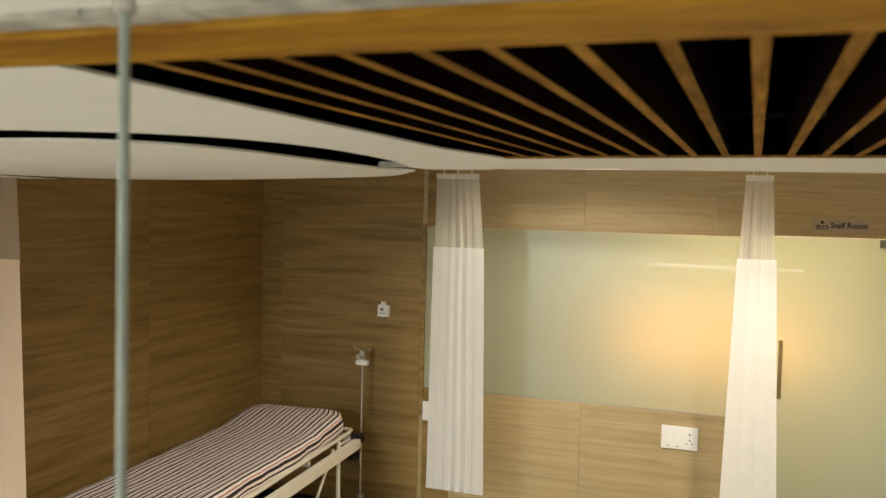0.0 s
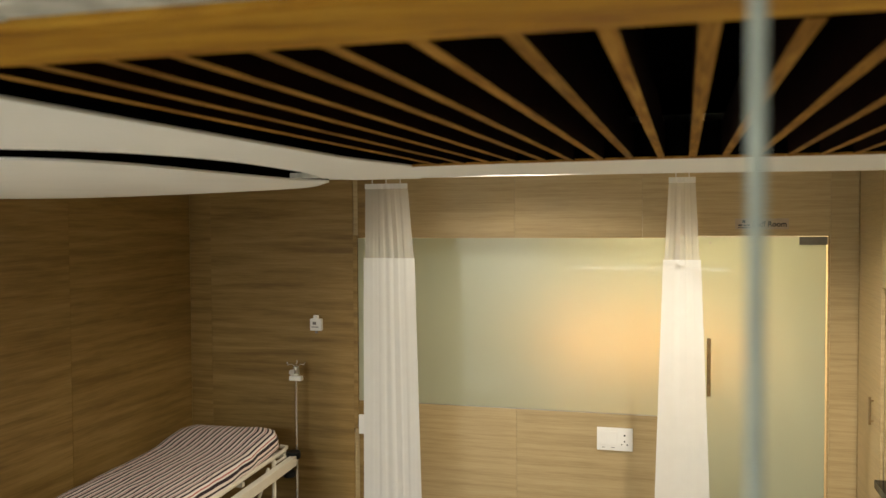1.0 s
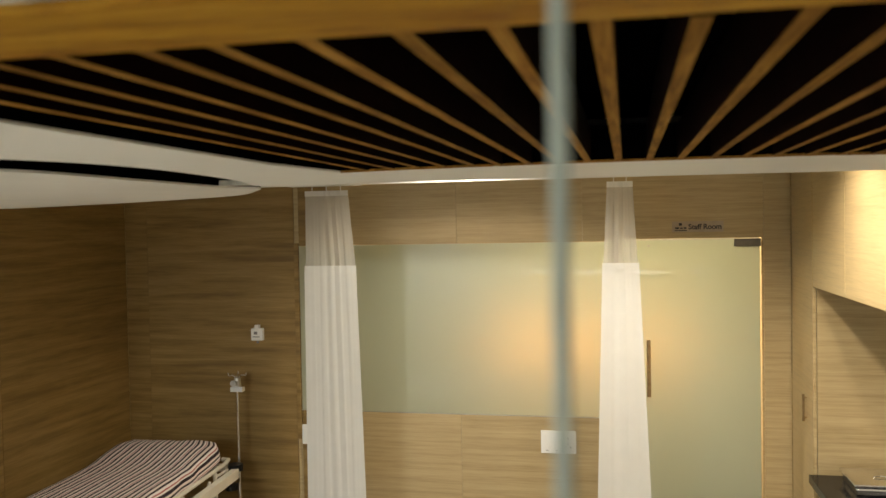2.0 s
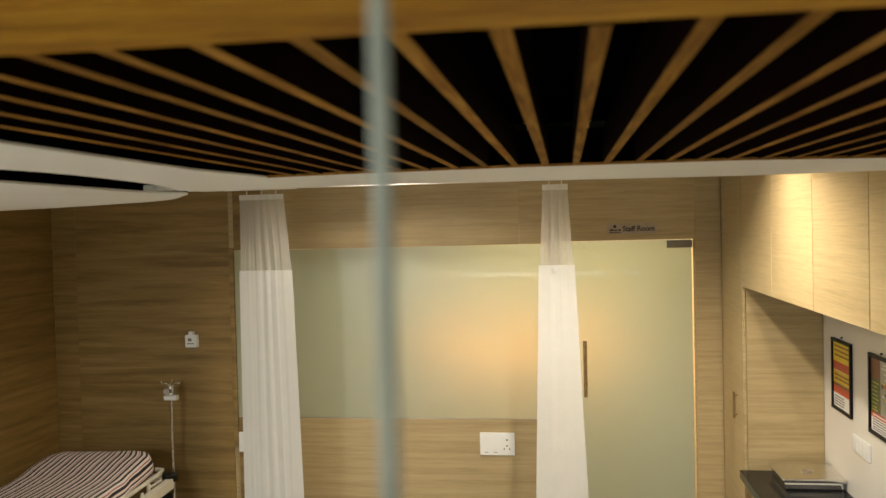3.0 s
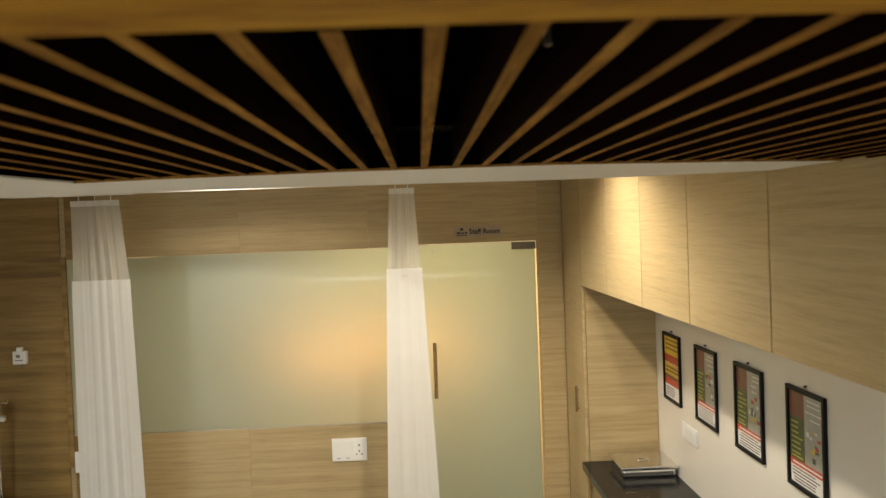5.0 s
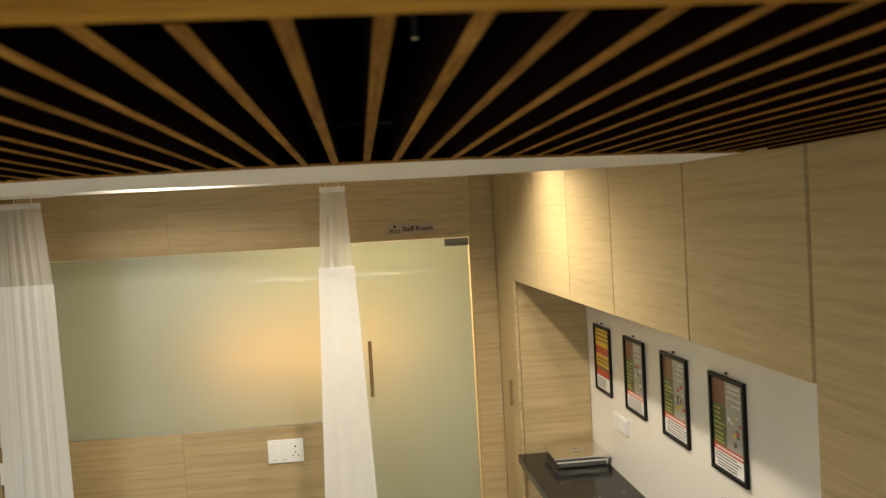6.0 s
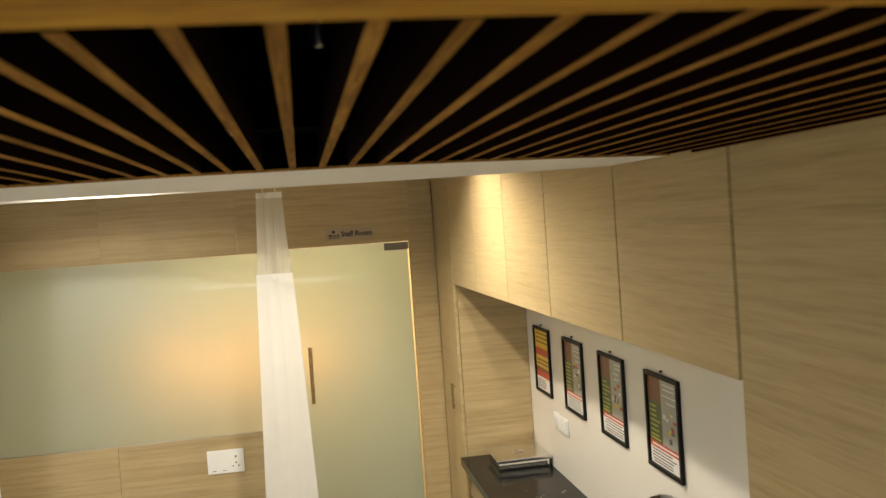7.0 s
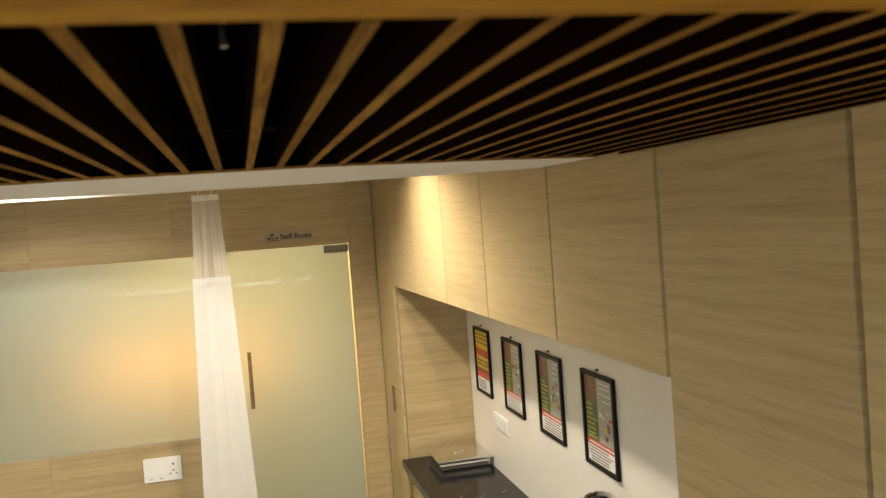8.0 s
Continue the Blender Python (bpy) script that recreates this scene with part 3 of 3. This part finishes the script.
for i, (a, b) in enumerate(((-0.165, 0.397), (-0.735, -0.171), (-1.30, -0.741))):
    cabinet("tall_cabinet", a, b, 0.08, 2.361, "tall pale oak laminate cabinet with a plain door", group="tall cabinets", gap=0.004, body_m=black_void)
cabinet("tall_cabinet", 3.664, 4.234, 0.08, TOP - 0.004, "narrow tall oak laminate cabinet with a bar handle", handle=(3.83, 1.094, 1.246), gap=0.002)
for a, b in zip(UP, UP[1:]):
    cabinet("base_cabinet", a, b, 0.09, 0.798, "pale oak laminate base cabinet under the counter", x0=1.462, group="base cabinets", handle=(b - 0.05, 0.60, 0.73))
# added black block: stands for the shadow between soffit and cabinets
tagged(obj("ceiling_recess_shade", box(XC + 0.012, XR - 0.006, -1.30, 1.033, 2.363, TOP - 0.004), black_void), "black block for the shade above the low cabinets", "recess", kind="structure")
pl = tagged(obj("trim_plinth", box(1.50, 1.52, -1.30, 4.23, 0.0, 0.079), dark_skirt), "black plinth under the cabinets", "plinth", kind="structure")
counter = tagged(obj("worktop", box(1.412, XR - 0.006, 0.405, 3.658, 0.800, 0.844, 0.003), granite_mat), "polished black granite worktop on base cabinets", "worktop")
tagged(obj("wall_splash", box(XR - 0.005, XR, 0.400, 3.662, 0.82, 1.86), splash_mat), "glossy cream white backsplash panel", "backsplash", kind="structure")

# ---- framed posters ----


def bars(rects, y_at, m, name, parent):
    """Flat print patches on the poster: rects in (y from its left, y to, z from its top, z to)."""
    bm = bmesh.new()
    for a, b, c, d in rects:
        add_box(bm, -y_at - 0.0004, -y_at, -b, -a, -d, -c)
    return part(name, bm, m, parent)


def poster(y_left, z_top, kind_of, w=0.296, h=0.368, seed=0):
    p = thing("framed_poster", (XR - 0.006, y_left, z_top), "black framed yellow and red notice on the backsplash" if kind_of == "yellow" else "black framed brown, green and white notice on the backsplash", "poster", "framed notices in a row")
    r = random.Random(seed)
    fr = bmesh.new()
    t = 0.016
    for q in ((0, w, 0, t), (0, w, h - t, h), (0, t, t, h - t), (w - t, w, t, h - t)):
        add_box(fr, -0.014, 0.0, -q[1], -q[0], -q[3], -q[2], 0.0015)
    part("frame", fr, black_plastic, p, "black frame")
    bars([(t, w - t, t, h - t)], 0.004, ink["white"], "print", p)
    hk = part("hanger", tube([(-0.004, -w / 2 - 0.012, 0), (-0.006, -w / 2, 0.012), (-0.004, -w / 2 + 0.012, 0)], 0.0018, 6), steel, p)
    nail = part("nail", rod((0.0, -w / 2, 0.013), (-0.010, -w / 2, 0.013), 0.004, seg=8), black_plastic, hk)
    i0, i1, H = t, w - t, h - 2 * t
    L = 0.0045
    if kind_of == "yellow":
        bars([(i0, i1, t, t + 0.30 * H), (i0, i1, t + 0.44 * H, t + 0.63 * H)], L, ink["yellow"], "yellow_field", p)
        bars([(i0, i1, t + 0.30 * H, t + 0.43 * H), (i0, i1, t + 0.68 * H, t + 0.79 * H)], L, ink["red"], "red_band", p)
        bars([(i0, i1, t + 0.63 * H, t + 0.68 * H)], L, ink["brown"], "brown_band", p)
        bars([(i0 + 0.02, i1 - 0.02, t + q * H, t + (q + 0.025) * H) for q in (0.05, 0.12, 0.19, 0.49, 0.55)], L + 0.0005, ink["brown"], "text_bar", p)
        bars([(i0 + 0.015, i1 - 0.06 - r.uniform(0, 0.05), t + q * H, t + (q + 0.018) * H) for q in (0.83, 0.87, 0.91, 0.95)], L, ink["dark"], "text_bar", p)
    else:
        mid = i0 + 0.44 * (i1 - i0)
        bars([(i0, mid, t, t + 0.28 * H)], L, ink["brown"], "brown_field", p)
        bars([(i0, mid, t + 0.28 * H, t + 0.74 * H)], L, ink["green"], "green_field", p)
        bars([(mid, i1, t, t + 0.74 * H)], L, ink["grey"], "grey_field", p)
        bars([(i0, i1, t + 0.74 * H, t + 0.81 * H)], L, ink["red"], "red_band", p)
        bars([(i0 + 0.012, mid - 0.012 - r.uniform(0, 0.04), t + q * H, t + (q + 0.016) * H) for q in (0.33, 0.385, 0.44, 0.495, 0.55, 0.605, 0.66, 0.70)], L + 0.0005, ink["lime"], "text_bar", p)
        rects = [(mid + 0.01 + r.uniform(0, 0.05), i1 - 0.012 - r.uniform(0, 0.04), t + q * H, t + (q + 0.014) * H) for q in (0.05, 0.10, 0.17, 0.24)]
        bars(rects, L + 0.0005, ink["white"], "text_bar", p)
        for nm, m in (("red_mark", "red"), ("yellow_mark", "yellow"), ("pale_mark", "white"), ("dark_mark", "dark")):
            rr = []
            for _ in range(3):
                a, q = mid + 0.012 + r.uniform(0, 0.09), 0.28 + r.uniform(0, 0.38)
                rr.append((a, a + r.uniform(0.012, 0.03), t + q * H, t + (q + r.uniform(0.015, 0.06)) * H))
            for q in rr:
                bars([q], L + 0.0005 + 0.0004 * ("red yellow white dark".split().index(m)), ink[m], nm, p)
        bars([(i0 + 0.02, i1 - 0.02, t + 0.765 * H, t + 0.785 * H)], L + 0.0005, ink["white"], "text_bar", p)
        bars([(i0 + 0.012 + r.uniform(0, 0.02), i1 - 0.015 - r.uniform(0, 0.06), t + q * H, t + (q + 0.014) * H) for q in (0.83, 0.865, 0.90, 0.935, 0.965)], L, ink["dark"], "text_bar", p)
    return p


for i, yl in enumerate((3.495, 2.955, 2.432, 1.912)):
    poster(yl, 1.600, "yellow" if i == 0 else "green", seed=20 + i)

# ---- sign ----
sign = thing("door_sign", (0.90, YB, 2.149), "small brushed metal staff room sign above the door", "sign")
part("plate", box(0.748, 1.052, YB - 0.004, YB - 0.0003, 2.152, 2.218, 0.001), mottled("sign_metal", (0.40, 0.32, 0.23), 0.08, 20, 0.4, 0.03), sign)
ic = bmesh.new()
add_box(ic, 0.764, 0.836, YB - 0.0055, YB - 0.0042, 2.160, 2.165)
add_box(ic, 0.766, 0.790, YB - 0.0055, YB - 0.0042, 2.172, 2.182)
add_box(ic, 0.796, 0.812, YB - 0.0055, YB - 0.0042, 2.172, 2.180)
add_box(ic, 0.818, 0.834, YB - 0.0055, YB - 0.0042, 2.172, 2.182)
add_box(ic, 0.789, 0.807, YB - 0.0055, YB - 0.0042, 2.192, 2.208, 0.002)
part("emblem", ic, ink_black, sign, "plain dark emblem shape")
fc = bpy.data.curves.new("lettering", "FONT")
fc.body, fc.size, fc.extrude, fc.offset = "Staff Room", 0.045, 0.0006, 0.0012
fo = bpy.data.objects.new("lettering_source", fc)
scene.collection.objects.link(fo)
bpy.context.view_layer.update()
fm = bpy.data.meshes.new_from_object(fo.evaluated_get(bpy.context.evaluated_depsgraph_get()))
bpy.data.objects.remove(fo)
fm.materials.append(ink_black)
lett = new("lettering", fm)
lett.parent = sign
wtxt = max(v.co.x for v in fm.vertices)
lett.matrix_basis = pose(0.845, YB - 0.0048, 2.169, 90, 0, 0) @ Matrix.Diagonal((0.195 / wtxt, 1, 1, 1))
settle(sign)

# ---- wall plates ----
plate = thing("socket_plate", (0.03, YB, 0.745), "white switch and socket plate below the window", "socket")
SX0, SX1, SZ0, SZ1 = -0.080, 0.143, 0.750, 0.896
part("plate", box(SX0, SX1, YB - 0.011, YB - 0.0002, SZ0, SZ1, 0.003), white_plastic, plate)
for i in range(2):
    x = SX0 + 0.018 + i * 0.060
    part("switch", box(x, x + 0.052, YB - 0.0145, YB - 0.0112, SZ0 + 0.035, SZ1 - 0.022, 0.0015), white_plastic, plate)
    part("mark", box(x + 0.012, x + 0.034, YB - 0.0118, YB - 0.0112, SZ0 + 0.017, SZ0 + 0.021), grey_plastic, plate)
part("socket_face", box(SX1 - 0.084, SX1 - 0.016, YB - 0.0135, YB - 0.0112, SZ0 + 0.020, SZ1 - 0.018, 0.001), white_plastic, plate)
for hx, hz, hr in ((-0.050, 0.100, 0.006), (-0.068, 0.042, 0.0045), (-0.034, 0.042, 0.0045), (-0.050, 0.062, 0.005)):
    part("hole", rod((SX1 + hx, YB - 0.0142, SZ0 + hz), (SX1 + hx, YB - 0.0136, SZ0 + hz), hr, seg=10), black_plastic, plate)
settle(plate)

plate2 = thing("switch_plate", (XR - 0.005, 3.07, 1.08), "white switch plate on the backsplash", "switch")
part("plate", box(XR - 0.016, XR - 0.0052, 2.958, 3.192, 1.083, 1.166, 0.003), white_plastic, plate2)
for i in range(3):
    y = 2.971 + i * 0.071
    part("switch", box(XR - 0.0195, XR - 0.0162, y, y + 0.064, 1.094, 1.155, 0.0015), white_plastic, plate2)
settle(plate2)
plate3 = thing("switch_plate", (-1.67, YB, 0.75), "small white switch plate under the window", "switch")
part("plate", box(-1.700, -1.637, YB - 0.012, YB - 0.0002, 0.752, 0.885, 0.003), white_plastic, plate3)
part("switch", box(-1.690, -1.647, YB - 0.015, YB - 0.0122, 0.775, 0.862, 0.0015), white_plastic, plate3)
settle(plate3)
wbx = thing("wall_device", (-2.005, YB, 1.442), "small white wall device on the darkened laminate", "wall device")
part("case", box(-2.047, -1.963, YB - 0.035, YB - 0.0002, 1.457, 1.54, 0.006), white_plastic, wbx)
part("cap", box(-2.019, -1.989, YB - 0.040, YB - 0.006, 1.54, 1.564, 0.003), white_plastic, wbx)
part("label_strip", box(-2.033, -1.983, YB - 0.0365, YB - 0.0352, 1.48, 1.486), grey_plastic, wbx)
part("window_slot", box(-2.025, -2.000, YB - 0.0365, YB - 0.0352, 1.499, 1.519), grey_plastic, wbx)
part("outlet", rod((-2.005, YB - 0.018, 1.438), (-2.005, YB - 0.018, 1.456), 0.008), grey_plastic, wbx)
settle(wbx)

# ---- tray, tap ----
tray = thing("instrument_tray", (1.70, 3.42, 0.8440), "covered steel instrument tray on the black worktop", "tray")
ta, tb = (1.550, 3.285), (1.857, 3.595)
part("body", box(ta[0] + 0.012, tb[0] - 0.012, ta[1] + 0.012, tb[1] - 0.012, 0.8445, 0.8860, 0.010), chrome, tray)
part("lid", box(ta[0], tb[0], ta[1], tb[1], 0.8865, 0.9080, 0.007), lid_steel, tray, "brushed steel lid")
part("lid_handle", tube([(1.672, 3.42, 0.9070), (1.677, 3.42, 0.9140), (1.702, 3.42, 0.9170), (1.727, 3.42, 0.9140), (1.732, 3.42, 0.9070)], 0.003), chrome, tray)
settle(tray)
tap = thing("sink_tap", (1.78, 1.45, 0.844), "chrome swan neck tap on the worktop", "tap")
part("base", rod((1.78, 1.45, 0.844), (1.78, 1.45, 0.878), 0.026, 0.022, 20), chrome, tap, smooth=False)
arc = [(1.78, 1.45, 0.855), (1.78, 1.45, 1.16)] + [(1.70 + 0.08 * math.cos(a), 1.45 + 0.02 * math.sin(a / 2), 1.18 + 0.075 * math.sin(a)) for a in [k * math.pi / 10 for k in range(11)]] + [(1.62, 1.47, 1.12)]
part("neck", tube(arc, 0.012, 12), chrome, tap, smooth=True)
part("lever", rod((1.78, 1.45, 0.85), (1.78, 1.36, 0.89), 0.006), chrome, tap)
settle(tap)
dr = bmesh.new()
rnd = random.Random(8)
for _ in range(40):
    a, b, r0 = rnd.uniform(1.50, 1.80), rnd.uniform(2.1, 3.1), rnd.uniform(0.002, 0.006)
    bmesh.ops.create_icosphere(dr, subdivisions=1, radius=1, matrix=Matrix.LocRotScale((a, b, 0.8442), None, (r0, r0 * rnd.uniform(0.7, 1.6), 0.0012)))
tagged(obj("water_drops", dr, chrome, smooth=True), "scattered water drops on the black worktop", "water drops", kind="stuff")

# ---- stretcher bed ----
bed = thing("stretcher_bed", (0, 0, 0), "cream metal stretcher with a striped cotton sheet", "hospital bed")
bm = bmesh.new()
uvl = bm.loops.layers.uv.new("uv")
NX, NY, BW, BL = 26, 60, 0.335, 1.98
grid = []
rnd = random.Random(2)
for j in range(NY + 1):
    v = j / NY
    y = -BL * v
    head = max(0.0, 1 - v * BL / 0.55)
    taper = 1 - 0.20 * max(0, 1 - v * BL / 0.14) ** 1.6
    row = []
    for i in range(NX + 1):
        u = (i / NX) * 2 - 1
        d = BW + 0.085
        s = u * d
        over = abs(s) - (BW - 0.02)
        z = 0.725 + 0.055 * (head * head * (3 - 2 * head)) - 0.018 * max(0, 1 - v * BL / 0.06) ** 2
        x = max(-BW, min(BW, s)) * taper
        if over > 0:
            z -= 0.85 * over + (0.012 if over > 0.02 else 0)
            x += math.copysign(0.012 * math.sin(9 * y + 3) + 0.006, s) * min(1, over / 0.05)
        z += 0.006 * noise.noise((x * 6, y * 4, 1.3)) + 0.004 * noise.noise((x * 14, y * 9, 7.0))
        row.append((bm.verts.new((x, y, z)), s))
    grid.append(row)
for j in range(NY):
    for i in range(NX):
        q = (grid[j][i], grid[j + 1][i], grid[j + 1][i + 1], grid[j][i + 1])
        f = bm.faces.new([a[0] for a in q])
        for lp, a in zip(f.loops, q):
            lp[uvl].uv = (a[1] + 1.0, a[0].co.y)
part("sheet", bm, sheet_mat, bed, "striped white, dark and red cotton sheet", True)
part("mattress", box(-BW + 0.012, BW - 0.012, -BL + 0.02, -0.05, 0.645, 0.712, 0.02), black_plastic, bed, "thin dark mattress")
for sx in (-1, 1):
    part("side_tube", tube([(sx * 0.30, 0.03, 0.645), (sx * 0.345, 0.02, 0.645), (sx * 0.352, -0.04, 0.64), (sx * 0.352, -BL, 0.63)], 0.013), cream_metal, bed)
    part("lower_rail", box(sx * 0.41 - 0.022, sx * 0.41 + 0.022, -BL, -0.02, 0.545, 0.606, 0.004), cream_metal, bed)
    for ly in (-0.22, -1.70):
        part("leg", tube([(sx * 0.36, ly, 0.63), (sx * 0.37, ly - 0.02, 0.40), (sx * 0.38, ly - 0.03, 0.12)], 0.014), cream_metal, bed)
        w = part("castor", rod((sx * 0.38 - 0.014, ly - 0.03, 0.06), (sx * 0.38 + 0.014, ly - 0.03, 0.06), 0.06, seg=20), black_plastic, bed)
        part("fork", box(sx * 0.38 - 0.02, sx * 0.38 + 0.02, ly - 0.045, ly - 0.015, 0.085, 0.13, 0.003), steel, w)
    for by in (0.0,):
        part("bumper", rod((sx * 0.40, by, 0.585), (sx * 0.40, by, 0.625), 0.045, seg=20), black_plastic, bed)
        part("bumper", rod((sx * 0.38, by - 0.02, 0.47), (sx * 0.38, by - 0.02, 0.505), 0.04, seg=20), black_plastic, bed)
    part("brace", rod((sx * 0.36, -0.30, 0.60), (sx * 0.37, -0.75, 0.18), 0.009), cream_metal, bed)
    part("base_rail", box(sx * 0.36 - 0.018, sx * 0.36 + 0.018, -1.75, -0.20, 0.14, 0.175, 0.004), cream_metal, bed)
for cy in (-0.02, -0.62, -1.3, -1.93):
    part("cross_bar", box(-0.35, 0.35, cy - 0.015, cy + 0.015, 0.585, 0.612, 0.003), cream_metal, bed)
part("head_loop", tube([(0.10, 0.03, 0.60), (0.25, 0.06, 0.60), (0.34, 0.05, 0.60), (0.36, 0.0, 0.595), (0.34, -0.16, 0.59)], 0.009), cream_metal, bed)
part("under_tray", box(-0.33, 0.33, -1.6, -0.35, 0.20, 0.215, 0.003), cream_metal, bed)
bed.matrix_basis = pose(-2.507, 3.985, 0, 0, 0, 3.4) @ Matrix.Diagonal((1.06, 1.06, 1.06, 1))

# ---- drip stand ----
iv = thing("drip_stand", (-2.10, 4.10, 0), "chrome drip stand with a short pole beside the bed", "drip stand")
part("pole", rod((-2.10, 4.10, 0.09), (-2.10, 4.10, 1.200), 0.0095, seg=16), chrome, iv)
part("collar", rod((-2.10, 4.10, 1.165), (-2.10, 4.10, 1.220), 0.026, 0.02, 18), steel, iv)
kn = part("knob", rod((-2.10, 4.075, 1.190), (-2.10, 4.03, 1.195), 0.017, 0.02, 14), steel, iv)
part("clamp", box(-2.145, -2.055, 4.08, 4.12, 1.128, 1.160, 0.006), white_plastic, iv)
for a in (20, 200, 110, 290):
    c, s_ = math.cos(radians(a)), math.sin(radians(a))
    part("hook", tube([(-2.10, 4.10, 1.215), (-2.10 + 0.03 * c, 4.10 + 0.03 * s_, 1.240), (-2.10 + 0.055 * c, 4.10 + 0.055 * s_, 1.235), (-2.10 + 0.06 * c, 4.10 + 0.06 * s_, 1.255)], 0.004), chrome, iv)
part("hub", rod((-2.10, 4.10, 0.155), (-2.10, 4.10, 0.215), 0.03, seg=18), steel, iv)
for k in range(5):
    a = radians(-8 + 72 * k)
    r0 = 0.11 if math.sin(a) > 0.3 else 0.24
    e = (-2.10 + r0 * math.cos(a), 4.10 + r0 * math.sin(a))
    lg = part("leg", rod((-2.10, 4.10, 0.185), (e[0], e[1], 0.068), 0.015, 0.011, 10), steel, iv)
    part("castor", rod((e[0] - 0.008, e[1], 0.026), (e[0] + 0.008, e[1], 0.026), 0.026, seg=14), black_plastic, lg)
    part("stem", rod((e[0], e[1], 0.03), (e[0], e[1], 0.072), 0.006, seg=8), steel, lg)
settle(iv)

# ---- lamps ----
for dx, dy, dw, da in DOWNLIGHTS:
    d = thing("downlight", (dx, dy, TOP), "round recessed white ceiling downlight", "downlight", "ceiling downlights")
    rb = bmesh.new()
    ring = [[rb.verts.new((dx + r * math.cos(2 * math.pi * k / 32), dy + r * math.sin(2 * math.pi * k / 32), z)) for k in range(32)] for r, z in ((0.075, TOP - 0.001), (0.073, TOP - 0.008), (0.055, TOP - 0.008), (0.052, TOP - 0.002))]
    for p0, p1 in zip(ring, ring[1:]):
        for k in range(32):
            rb.faces.new((p0[k], p0[(k + 1) % 32], p1[(k + 1) % 32], p1[k]))
    part("bezel", rb, white_paint, d)
    part("diffuser", rod((dx, dy, TOP - 0.005), (dx, dy, TOP - 0.001), 0.05, seg=28), lamp_glow, d)
    settle(d)


def tube_lamp(x0, x1):
    t = thing("tube_lamp", ((x0 + x1) / 2, YN, 1.441), "white wall mounted tube lamp in the corridor", "tube lamp", "corridor tube lamps")
    part("housing", box(x0 - 0.03, x1 + 0.03, YN + 0.0005, YN + 0.05, 1.446, 1.506, 0.004), white_plastic, t)
    part("tube", rod((x0, YN + 0.075, 1.476), (x1, YN + 0.075, 1.476), 0.017, seg=14), tube_glow, t)
    return settle(t)


# assumed fitting around the corridor fill light, never in view
panel = thing("fill_panel", (-2.3, -2.2, SOF), "unseen corridor light panel added to brighten the soffit", "ceiling light")
part("frame", box(-2.9, -1.7, -2.50, -1.90, SOF - 0.004, SOF + 0.0055, 0.002), white_plastic, panel)
part("diffuser", box(-2.875, -1.725, -2.475, -1.925, SOF - 0.006, SOF - 0.0042), panel_glow, panel)
settle(panel)
tube_lamp(-1.08, 1.16)
tube_lamp(1.455, 1.695)
